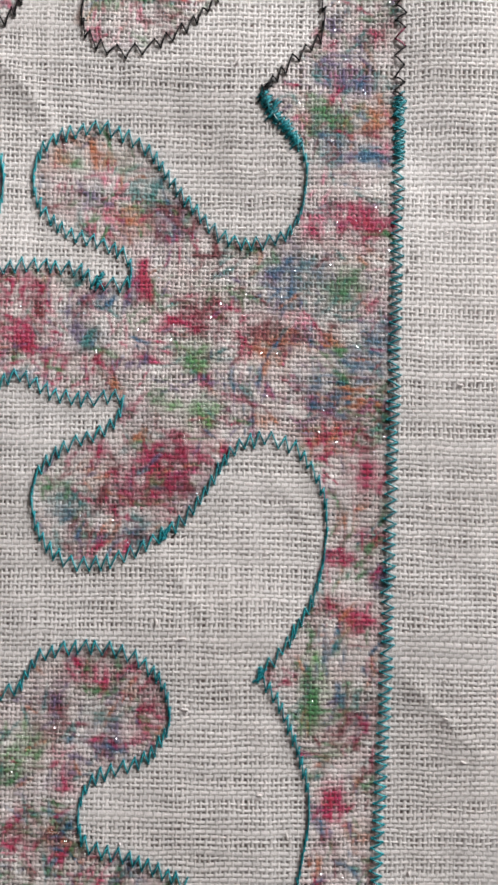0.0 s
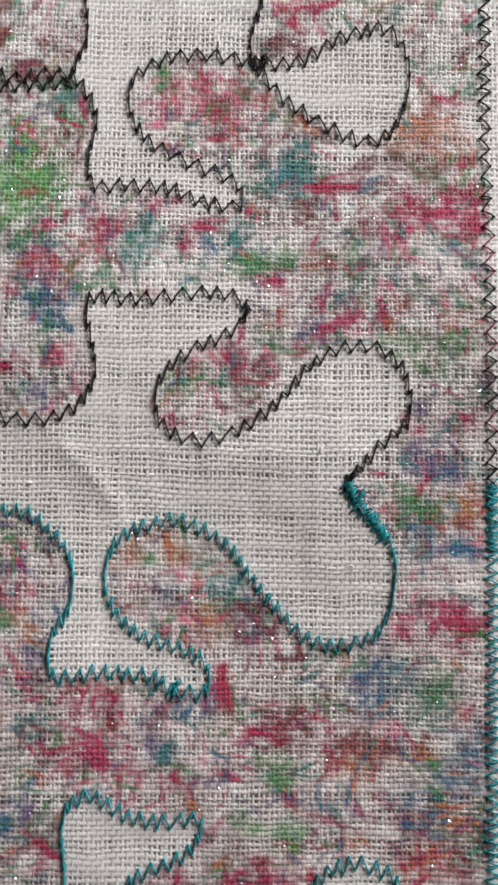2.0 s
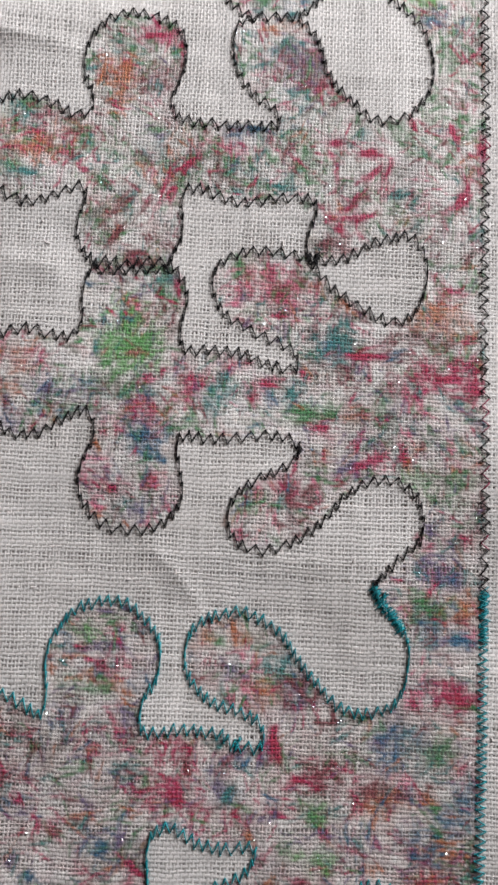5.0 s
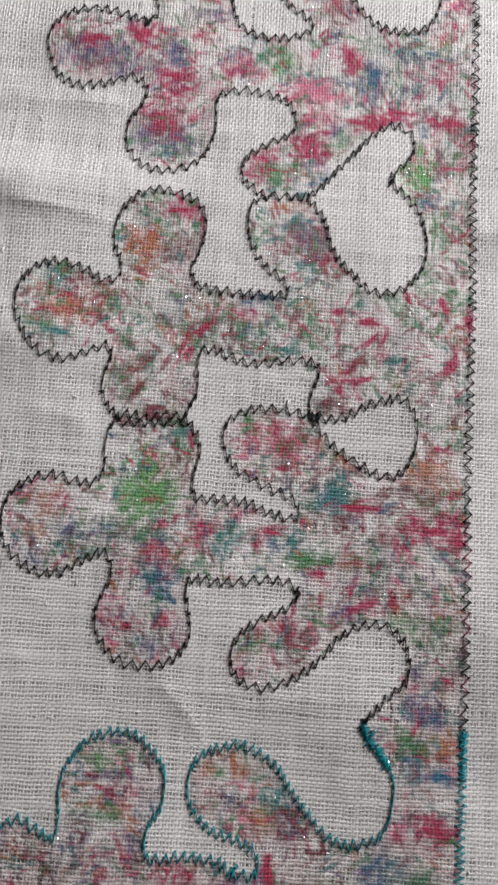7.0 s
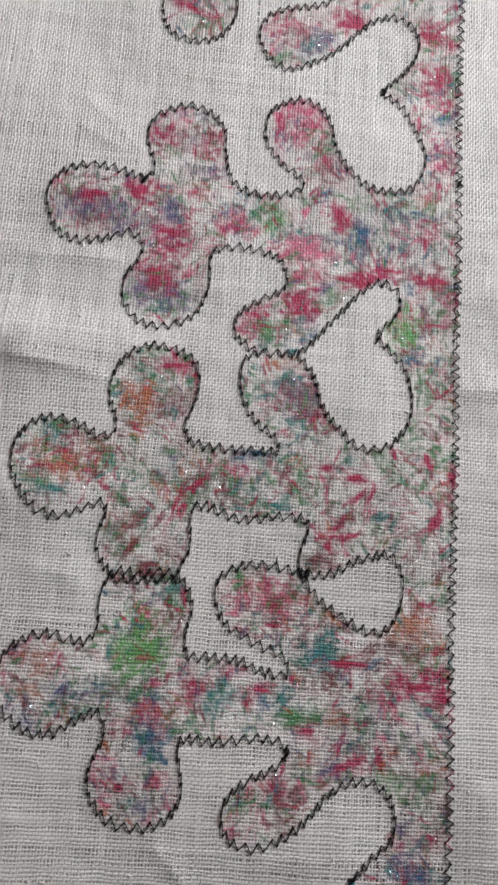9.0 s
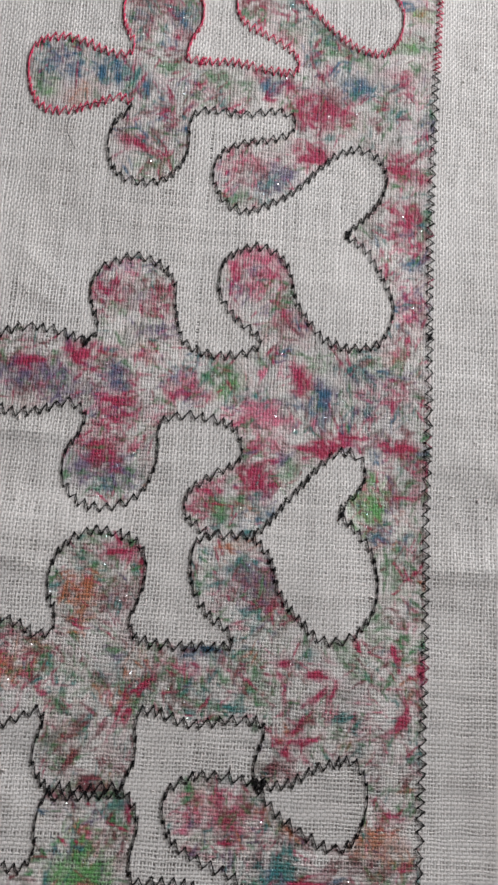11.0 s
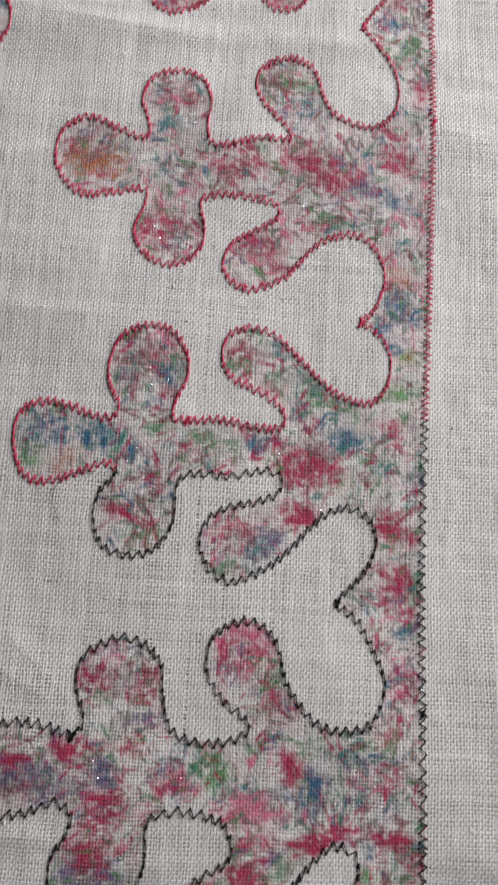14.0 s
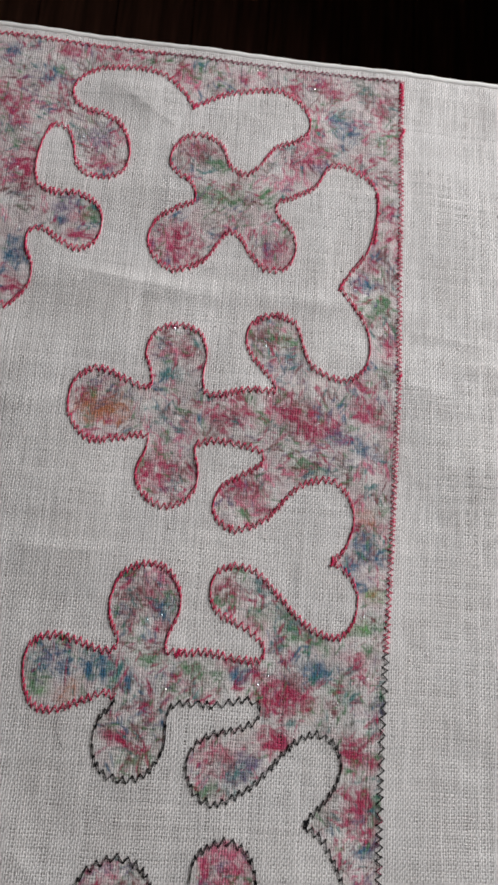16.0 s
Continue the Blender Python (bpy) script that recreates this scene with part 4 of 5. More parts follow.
DABS += [(-4, 208, 2.8, 2, 0, "O"), (-3, 208, 2.8, 2, 0, "L"), (-33, 208, 2.8, 2, 0, "E"), (-39, 208, 2.8, 2, 0, "R"), (-3, 216, 2.8, 2, 0, "B"), (-6, 218, 2.8, 2, 0, "B"), (-8, 224, 4.3, 3, 0, "R"), (-2, 224, 2.8, 2, 0, "R"), (-32, 227, 2.8, 2, 0, "R"), (-2, 229, 2.8, 2, 0, "G"), (-36, 231, 7.6, 4.3, 0, "K"), (-38, 232, 2.8, 2, 0, "R"), (-60, 233, 6.5, 5.4, 0, "R"), (-55, 233, 2.8, 2, 0, "K"), (-31, 234, 2.8, 2, 0, "R"), (-58, 237, 2.8, 2, 0, "R"), (-20, 238, 2.8, 2, 0, "G"), (-4, 242, 2.8, 2, 0, "B")]
DABS += [(-8, 243, 2.8, 2, 0, "B"), (-51, 245, 2.8, 2, 0, "R"), (-71, 246, 2.8, 2, 0, "R"), (-21, 246, 2.8, 2, 0, "R"), (-14, 247, 3.2, 2.7, 0, "B"), (-73, 248, 8.6, 5.4, 0, "O"), (-57, 249, 2.8, 2, 0, "K"), (-45, 249, 4.3, 3, 0, "R"), (-23, 250, 6.5, 4.3, 0, "R"), (-28, 251, 5.4, 3.8, 0, "R"), (-68, 252, 2.8, 2, 0, "E"), (-6, 252, 5.4, 3.2, 0, "R"), (-57, 258, 2.8, 2, 0, "T"), (-53, 264, 2.8, 2, 0, "K"), (-59, 265, 2.8, 2, 0, "K"), (-27, 266, 4.3, 3.2, 0, "T"), (-36, 267, 2.8, 2, 0, "K"), (-1, 272, 5.9, 2.9, 90, "R")]
DABS += [(-100, 280, 4, 2.8, 0, "R"), (-4, 283, 4.9, 5.9, 0, "G"), (-99, 288, 7.8, 5.9, 90, "B"), (-8, 289, 4, 2.8, 0, "B"), (-51, 291, 4, 2.8, 0, "K"), (-58, 295, 9.8, 7.8, 0, "R"), (-32, 296, 5.9, 4.1, 0, "R"), (-5, 297, 4, 2.8, 0, "B"), (-85, 300, 4, 2.8, 0, "R"), (-82, 300, 4, 2.8, 0, "G"), (-35, 300, 4, 2.8, 0, "E"), (-50, 301, 4, 2.8, 0, "E"), (-90, 302, 4, 2.8, 0, "V"), (-42, 304, 4, 2.8, 0, "E"), (-40, 309, 4, 2.8, 0, "K"), (-55, 310, 4, 2.8, 0, "G"), (-46, 311, 5.9, 4.1, 0, "G"), (-4, 311, 4, 2.8, 0, "R")]
DABS += [(-100, 313, 9.8, 7.8, 0, "R"), (-81, 316, 4, 2.8, 0, "R"), (-49, 318, 4, 2.8, 0, "G"), (-54, 322, 7.8, 5.5, 0, "K"), (-85, 323, 4, 2.8, 0, "V"), (-28, 323, 5.9, 4.1, 0, "R"), (-104, 326, 4, 2.8, 0, "R"), (-23, 332, 4, 2.8, 0, "R"), (-14, 335, 7.8, 5.5, 0, "B"), (-17, 340, 4, 2.8, 0, "T"), (-5, 342, 4, 2.8, 0, "R"), (-31, 346, 4, 2.8, 0, "R"), (-19, 346, 4, 2.8, 0, "R"), (-109, 348, 4, 2.8, 0, "B"), (-45, 348, 4, 2.8, 0, "R"), (-94, 350, 4, 2.8, 0, "R"), (-81, 350, 4, 2.8, 0, "R")]
DABS += [(-61, 37, 4.5, 3.5, 60, "L"), (-56, 40, 4.5, 3.5, 60, "L"), (-55, 36, 4.5, 3.5, 60, "L"), (-58, 34, 4.5, 3.5, 60, "L"), (-62, 39, 4.5, 3.5, 60, "L"), (-60, 44, 4.5, 3.5, 60, "L")]
INK = {"R": (0.46, 0.08, 0.15), "P": (0.74, 0.28, 0.38), "G": (0.13, 0.27, 0.15), "L": (0.19, 0.41, 0.18), "T": (0.12, 0.27, 0.27), "B": (0.09, 0.18, 0.28),
       "V": (0.22, 0.19, 0.29), "O": (0.52, 0.24, 0.16), "K": (0.26, 0.12, 0.13), "E": (0.34, 0.34, 0.32)}

# a fine raster of the cloth for the painted areas
CELL = 0.25
GX, GY = int((X1 - X0) / CELL) + 1, int((EDGE_Y + 4 - Y0) / CELL) + 1
rng = np.random.default_rng(7)


def smooth_noise(shape, cells):
    """Value noise of about 0 to 1 on a raster, with features of that many cells (along y, along x)."""
    ny, nx = shape[0] / cells[0], shape[1] / cells[1]
    g = rng.random((int(ny) + 3, int(nx) + 3))
    y, x = np.arange(shape[0]) / cells[0], np.arange(shape[1]) / cells[1]
    iy, ix = y.astype(int), x.astype(int)
    fy, fx = (y - iy)[:, None], (x - ix)[None]
    fy, fx = fy * fy * (3 - 2 * fy), fx * fx * (3 - 2 * fx)
    a, b, c, d = g[np.ix_(iy, ix)], g[np.ix_(iy, ix + 1)], g[np.ix_(iy + 1, ix)], g[np.ix_(iy + 1, ix + 1)]
    return (a * (1 - fx) + b * fx) * (1 - fy) + (c * (1 - fx) + d * fx) * fy


def fill(mask, outline):
    """Flips the raster cells inside a closed outline."""
    p = np.array(outline)
    q = np.roll(p, -1, 0)
    for j in range(mask.shape[0]):
        y = Y0 + j * CELL + 0.013
        k = (p[:, 1] <= y) != (q[:, 1] <= y)
        if k.any():
            xs = p[k, 0] + (y - p[k, 1]) * (q[k, 0] - p[k, 0]) / (q[k, 1] - p[k, 1])
            for x in xs:
                mask[j, max(0, int((x - X0) / CELL)):] ^= True


def chain(*names):
    return np.vstack([smooth_line(SEAM[n], 1.0) for n in names])


plain = np.zeros((GY, GX), bool)
fill(plain, np.vstack([chain("teal_top", "black_one", "black_two", "black_three", "black_four", "black_five", "black_six",
                             "red_one", "red_two", "red_three", "red_four", "red_five"), [(-140, 290), (-140, -32)]]))
fill(plain, np.vstack([chain("teal_low", "teal_mid"), [(-140, -50), (-140, -81)], chain("teal_low_plant")[::-1], [(-18, -130)]]))
fill(plain, chain("hole_plants_low", "hole_plants_high"))
fill(plain, chain("hole_loop"))
fill(plain, chain("heart_hole"))
XX, YY = np.meshgrid(X0 + CELL * np.arange(GX), Y0 + CELL * np.arange(GY))
painted = ~plain & (XX < border_x(YY)) & (YY < HEM_Y)

# colour rubbed and stroked on to the painted areas
pigment = np.ones((GY, GX, 3))


def stroke(x, y, length, width, angle, ink, strength):
    r = 0.5 * max(length, width) * 1.35 + 0.5
    i0, i1 = max(0, int((x - r - X0) / CELL)), min(GX, int((x + r - X0) / CELL) + 1)
    j0, j1 = max(0, int((y - r - Y0) / CELL)), min(GY, int((y + r - Y0) / CELL) + 1)
    if i0 >= i1 or j0 >= j1:
        return
    dx, dy = XX[j0:j1, i0:i1] - x, YY[j0:j1, i0:i1] - y
    c, s = math.cos(math.radians(angle)), math.sin(math.radians(angle))
    u, v = (dx * c + dy * s) / (0.5 * length), (dy * c - dx * s) / (0.5 * width)
    d = np.sqrt(u * u + v * v) + 0.9 * (RAGGED[j0:j1, i0:i1] - 0.5)
    cover = np.clip((1.15 - d) / 0.6, 0, 1) * strength
    cover = cover * np.clip(1.9 * GRAIN[j0:j1, i0:i1] - 0.1, 0, 1)
    c = cover[..., None]
    pigment[j0:j1, i0:i1] = pigment[j0:j1, i0:i1] * (1 - c) + c * np.array(INK[ink])


RAGGED = 0.5 * smooth_noise((GY, GX), (4, 4)) + 0.5 * smooth_noise((GY, GX), (9, 9))
GRAIN = 0.5 * smooth_noise((GY, GX), (2.3, 5)) + 0.5 * smooth_noise((GY, GX), (5, 2.3))
flow = 360 * smooth_noise((GY, GX), (70, 70))
tint = smooth_noise((GY, GX), (45, 45))
cells = np.argwhere(painted)
bare = smooth_noise((GY, GX), (16, 16)) * 0.6 + smooth_noise((GY, GX), (40, 40)) * 0.4
for ink, amount in (("R", 0.16), ("E", 0.1), ("G", 0.14), ("O", 0.1), ("V", 0.14), ("B", 0.1)):
    wash = smooth_noise((GY, GX), (12, 12)) * 0.5 + smooth_noise((GY, GX), (4, 4)) * 0.5
    c = (np.clip((wash - 0.5) / 0.2, 0, 1) * amount * (0.4 + 1.2 * GRAIN))[..., None]
    pigment = pigment * (1 - c) + c * np.array(INK[ink])
veil = np.interp(YY, (-110, -20, 30, 120, 185, 215, 360), (0.32, 0.34, 0.12, 0.08, 0.14, 0.30, 0.28)) * (0.4 + 1.2 * smooth_noise((GY, GX), (9, 9)))
pigment = pigment * (1 - veil[..., None]) + veil[..., None] * np.where(YY[..., None] > 190, np.array((0.50, 0.37, 0.39)), np.array((0.45, 0.34, 0.34)))
POOLS = ((-80, "RRKVTGBOKG"), (-10, "RRRKVVTGGBBTOKE"), (55, "RRPKVTTGGGGBOEE"), (110, "RRGGGGTTEEOK"), (175, "RRRPKVVGGBTEE"), (225, "RRKKGGGBTTEE"), (360, "RRRPPKEEGGBVETK"))


HUE = {c: 0.6 * smooth_noise((GY, GX), (24, 24)) + 0.4 * smooth_noise((GY, GX), (11, 11)) for c in INK}


def rubbed(count, low, high):
    """Clusters of thin strokes of one colour, rubbed on at random."""
    for n in range(count):
        j, i = cells[rng.integers(len(cells))]
        if rng.random() < 2.6 * (bare[j, i] - 0.45):
            continue
        y = Y0 + j * CELL
        pool = next(p for top, p in POOLS if y < top + 25 * (tint[j, i] - 0.5) or top == 360)
        odds = np.array([math.exp(7.5 * HUE[c][j, i]) for c in pool])
        ink = pool[rng.choice(len(pool), p=odds / odds.sum())]
        turn, reach = flow[j, i] + rng.normal(0, 35), rng.uniform(0.4, 1.3)
        ax, ay = math.cos(math.radians(turn)), math.sin(math.radians(turn))
        for k in range(rng.integers(2, 7)):
            u, v = rng.normal(0, 1.1 * reach), rng.normal(0, 0.8 * reach)
            stroke(X0 + i * CELL + u * ax - v * ay, y + u * ay + v * ax, rng.uniform(1.4, 4.6), rng.uniform(0.34, 0.8), turn + rng.normal(0, 18), ink, rng.uniform(low, high))


for x, y, length, width, angle, ink in DABS:  # soft patches of wet colour under the strokes
    stroke(x, y, 1.5 * length + 1.2, 1.5 * width + 1.2, angle, ink, 0.22 if y < 60 else 0.24 if y < 190 else 0.36)
rubbed(5200, 0.42, 0.97)
for x, y, length, width, angle, ink in DABS:
    turn = math.radians(angle)
    for k in range(max(5, int(length * width / 1.1))):
        a, b = rng.normal(0, 0.36, 2)
        px = x + a * length * math.cos(turn) - b * width * math.sin(turn)
        py = y + a * length * math.sin(turn) + b * width * math.cos(turn)
        lean = 14 if length > 2.4 * width else 60
        stroke(px, py, min(3.2, rng.uniform(0.4, 0.8) * length + 0.9), rng.uniform(0.38, 0.85), angle + rng.normal(0, lean), ink, rng.uniform(0.2, 0.85))
rubbed(500, 0.25, 0.7)
for n in range(4200):  # thin scratchy dark lines
    j, i = cells[rng.integers(len(cells))]
    if rng.random() < 2.0 * (bare[j, i] - 0.4):
        continue
    stroke(X0 + i * CELL, Y0 + j * CELL, rng.uniform(1.5, 4.5), rng.uniform(0.3, 0.5), flow[j, i] + rng.normal(0, 45), "KVTGKRE"[rng.integers(7)], rng.uniform(0.45, 0.95))
for n in range(5200):  # longer pencil scratches, thickest over the pale plants and the lowest one
    j, i = cells[rng.integers(len(cells))]
    y = Y0 + j * CELL
    if rng.random() > np.interp(y, (-110, 40, 60, 105, 125, 200, 230), (0.5, 0.45, 0.9, 0.9, 0.25, 0.22, 0.12)):
        continue
    inks = "GGTKKERRG" if y > 50 else "KKGTVBRKO"
    stroke(X0 + i * CELL, y, rng.uniform(2.0, 5.5), rng.uniform(0.32, 0.55), flow[j, i] + 90 * (rng.random() < 0.3) + rng.normal(0, 22), inks[rng.integers(9)], rng.uniform(0.5, 1.0))
for x, y, length, width, angle, ink in DABS:  # bold single strokes on top
    if length > 2.4 * width:
        for k in range(4):
            stroke(x + rng.normal(0, 0.3), y + rng.normal(0, 0.3), length * rng.uniform(0.8, 1.1), rng.uniform(0.45, 0.8), angle + rng.normal(0, 7), ink, rng.uniform(0.6, 0.95))
grey = pigment.mean(2, keepdims=True)
gain = np.interp(YY, (40, 120), (1.36, 1.27))[..., None]
pigment = np.clip(gain * (grey + np.interp(YY, (40, 120), (1.08, 1.24))[..., None] * (pigment - grey) - 0.5) + 0.57, 0.03, 1.0)
pigment = np.where(painted[..., None], pigment, 1.0)
for x, y, length, width, angle, ink in ((-42.0, 9.6, 1.8, 1.0, 80, "O"), (-10.9, 8.4, 2.2, 1.0, 60, "R"), (-33.0, 76.5, 2.0, 0.9, 0, "B"), (-36.2, 95.6, 2.0, 0.8, 20, "V"), (-29.6, 56.5, 2.6, 2.0, 60, "E"), (-30.5, 62.5, 2.0, 1.4, 80, "G")):
    for k in range(3):
        stroke(x + rng.normal(0, 0.3), y + rng.normal(0, 0.3), length, width, angle, ink, 0.5)


RELIEF = 0.16 * smooth_noise((GY, GX), (26, 20)) + 0.09 * smooth_noise((GY, GX), (9, 14)) + 0.07 * smooth_noise((GY, GX), (12, 5)) - 0.46  # fine crinkles


def raster(x, y):
    return np.clip(np.asarray((y - Y0) / CELL).astype(int), 0, GY - 1), np.clip(np.asarray((x - X0) / CELL).astype(int), 0, GX - 1)


def lift(x, y):
    """Height of the cloth's soft folds over the table, millimetres."""
    z = 0.30 * np.sin(x / 8.5 + 1.4 * np.sin(y / 21.0)) * np.sin(y / 12.0 + 0.8 * np.sin(x / 17.0)) + 0.22 * np.sin(y / 9.5 + 0.5 * np.sin(x / 30.0))
    z = z + RELIEF[raster(x, y)]
    for cx, cy, sx, sy, h in FOLDS:
        z = z + 1.4 * h * np.exp(-0.5 * ((x - cx) / sx) ** 2 - 0.5 * ((y - cy) / (0.75 * sy)) ** 2)
    for ax, ay, bx, by, h, w in CREASES:
        dx, dy = (bx - ax), (by - ay)
        run = math.hypot(dx, dy)
        u, v = ((x - ax) * dx + (y - ay) * dy) / run ** 2, ((y - ay) * dx - (x - ax) * dy) / run
        z = z + h * np.exp(-np.abs(v) / w) * np.exp(-(2.0 * (u - 0.5)) ** 4)
    return z


CREASES = [(-30, -59, -24, -67, 0.2, 1.2), (-15, -50, -10, -57, 0.18, 1), (1, -74, 11, -84, 0.24, 1.3), (-50, 3, -44, -6, 0.2, 1.6), (-24, -69, -20, -77, 0.14, 1.2), (-55, 7, -46, -2, 0.18, 1.4), (-91, 92, -70, 89, 0.75, 3), (-93, 113, -68, 113, 0.52, 3), (-82, 52, -70, 50, 0.38, 3), (0, 92, 16, 93, 0.68, 3)]  # from, to, height and width in millimetres
CREASES += [(-80, 341, -62, 330, 0.5, 4), (-82, 150, -66, 136, 0.2, 2), (-62, 108, -43, 110, 0.3, 2.5), (-88, 214, -68, 214, 0.52, 3), (-81, 142, -71, 137, 0.3, 2), (3, 262, 14, 260, 0.38, 3), (-90, 286, -51, 281, 0.45, 2.2), (3, 277, 26, 274, 0.38, 2.5), (4, 259, 26, 263, 0.26, 3), (-97, 247, -82, 251, 0.38, 3)]
FOLDS = [(-95, 96, 22, 5, 1.1), (-92, 66, 16, 6, 0.8), (-100, 128, 25, 8, 0.6), (-88, 212, 30, 5, 0.25), (-85, 226, 30, 7, 0.4), (25, 112, 16, 4, 0.5), (25, 92, 14, 5, 0.4),
         (26, 268, 18, 3.0, 0.25), (24, 240, 16, 6, 0.35), (-45, 282, 55, 3, 0.35), (-95, 262, 20, 6, 0.5), (-75, 339, 10, 4, 0.5), (8, 10, 4, 18, 0.3), (-30, 4, 14, 6, 0.25),
         (-85, 310, 20, 4, 0.3), (-20, -70, 20, 8, 0.3), (8, -75, 5, 14, 0.3)]

# ---- the room, plain and closed ----
FLOOR_Z = -0.75


def structure(name, lo, hi, material, label, category):
    return tagged(boxed(name, lo, hi, material), label, category, kind="structure")


structure("wall_south", (-1.9, -1.9, FLOOR_Z), (0.56, -1.8, 1.75), PLASTER, "plain warm plaster wall behind the table", "wall")
structure("wall_west", (-1.9, -1.8, FLOOR_Z), (-1.8, 1.3, 1.75), PLASTER, "plain warm plaster side wall", "wall")
structure("wall_north", (-1.9, 1.3, FLOOR_Z), (0.56, 1.4, 1.75), PLASTER, "plain warm plaster end wall", "wall")
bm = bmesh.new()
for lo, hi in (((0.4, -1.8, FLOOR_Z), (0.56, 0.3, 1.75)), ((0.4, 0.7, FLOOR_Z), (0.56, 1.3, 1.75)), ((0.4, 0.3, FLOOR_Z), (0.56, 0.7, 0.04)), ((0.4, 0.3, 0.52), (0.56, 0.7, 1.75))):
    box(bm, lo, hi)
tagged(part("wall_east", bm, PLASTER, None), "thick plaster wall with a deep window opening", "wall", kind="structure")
structure("ceiling", (-1.9, -1.9, 1.75), (0.56, 1.4, 1.85), WHITE, "plain white ceiling of the room", "ceiling")
floor = structure("floor", (-1.9, -1.9, FLOOR_Z - 0.1), (0.56, 1.4, FLOOR_Z - 0.012), BOARD, "dark stained wooden board floor", "floor")
bm = bmesh.new()
box(bm, (-0.0592, -1.78, 0), (0.0592, 1.29, 0.012), 0.002)
plank = part("plank", bm, BOARD, floor)
plank.location = (-1.74, 0, FLOOR_Z - 0.012)
for k in range(1, 18):
    ob = plank.copy()
    scene.collection.objects.link(ob)
    ob.location = (-1.74 + 0.12 * k, 0, FLOOR_Z - 0.012)

# ---- the table ----
table = tagged(new("table"), "dark walnut table under the linen cloth", "table")
table.location = (-0.1, -0.1, FLOOR_Z)
boxed("tabletop", (-0.5, -0.5, 0.718), (0.46, 0.452, 0.7478), WALNUT, table, 0.003)
for x in (-0.46, 0.36):
    for y in (-0.46, 0.38):
        boxed("leg", (x, y, 0), (x + 0.06, y + 0.06, 0.718), WALNUT, table, 0.004)

# ---- the embroidered cloth: real warp and weft ----
cloth = tagged(new("embroidered_cloth"), "natural linen cloth with painted plants and zigzag embroidery", "cloth")
WARP, WEFT = 0.58, 0.67
NX, NY = int((X1 - X0) / WARP), int((EDGE_Y - Y0) / WEFT)
shape = (NY, NX)
gx = X0 + WARP * (np.arange(NX) + rng.normal(0, 0.07, NX))[None] + 1.1 * (smooth_noise(shape, (60, 40)) - 0.5) + 0.34 * (smooth_noise(shape, (5, 2)) - 0.5)
gy = Y0 + WEFT * (np.arange(NY) + rng.normal(0, 0.06, NY))[:, None] + 1.0 * (smooth_noise(shape, (40, 60)) - 0.5) + 0.34 * (smooth_noise(shape, (2, 5)) - 0.5)
gy = gy + (EDGE_Y - gy[-1].mean())
gz = lift(gx, gy)
over = np.where((np.add.outer(np.arange(NY), np.arange(NX)) % 2) == 0, 1.0, -1.0)
CRIMP = 0.048
ride = np.interp(gy, (40, 130), (0.012, -0.018))  # the weft lies higher in the lower part of the cloth


def between(a, axis):
    """The rows of a raster with their means set in between."""
    a = np.swapaxes(a, 0, axis)
    out = np.empty((2 * a.shape[0] - 1, *a.shape[1:]))
    out[::2], out[1::2] = a, 0.5 * (a[:-1] + a[1:])
    return np.swapaxes(out, 0, axis)


def yarns(lengthwise):
    """Vertices (rows of three across each yarn) and faces of all the warp or all the weft; painted yarns are cut finer."""
    n, axis = (NX, 0) if lengthwise else (NY, 1)
    thick = 1 + rng.normal(0, 0.13, n)
    slub = 0.6 * smooth_noise(shape, (26, 1.0) if lengthwise else (1.0, 26)) + 0.4 * smooth_noise(shape, (4, 1.0) if lengthwise else (1.0, 4))
    half = (0.208 if lengthwise else 0.25) * (thick[None] if lengthwise else thick[:, None]) * (0.68 + 0.64 * slub)
    half = half * (0.88 + 0.26 * smooth_noise(shape, (22, 22))) * np.interp(gy, (30, 120), (1.0, 1.12))
    rise = over if lengthwise else -over
    x, y, half = (between(a, axis) for a in (gx, gy, half))
    z = between(gz + rise * CRIMP + (-ride if lengthwise else ride), axis)
    verts = np.empty((*x.shape, 3, 3))
    for k, side in enumerate((-1, 0, 1)):
        verts[..., k, 0] = x + (side * half if lengthwise else 0)
        verts[..., k, 1] = y + (0 if lengthwise else side * half)
        verts[..., k, 2] = z - abs(side) * 0.105
    crest = between(np.where(rise > 0, 0.3, 0.0), axis)[..., None] * np.array((0.0, 1.0, 0.0)) + np.array((0.78, 0.92, 0.78))
    tone = (0.94 + 0.04 * rng.normal(0, 1, n)).clip(0.72, 1.05)
    tone = (tone[None] if lengthwise else tone[:, None]) * (0.9 + 0.2 * smooth_noise(shape, (12, 1.0) if lengthwise else (1.0, 12)))
    idx = np.swapaxes(np.arange(x.size * 3).reshape(*x.shape, 3), 0, axis)
    a, m, b = idx[:-1:2], idx[1::2], idx[2::2]
    j, i = raster(np.swapaxes(x, 0, axis)[1::2], np.swapaxes(y, 0, axis)[1::2])
    fine = painted[j, i]
    quads = []
    for k in (0, 1):
        for p, q, where in ((a, b, ~fine), (a, m, fine), (m, b, fine)):
            f = np.stack([p[..., k], p[..., k + 1], q[..., k + 1], q[..., k]], -1)[where]
            quads.append(f if lengthwise else f[:, ::-1])
    return verts.reshape(-1, 3), np.repeat(between(tone, axis).reshape(-1), 3), np.vstack(quads), crest.reshape(-1)


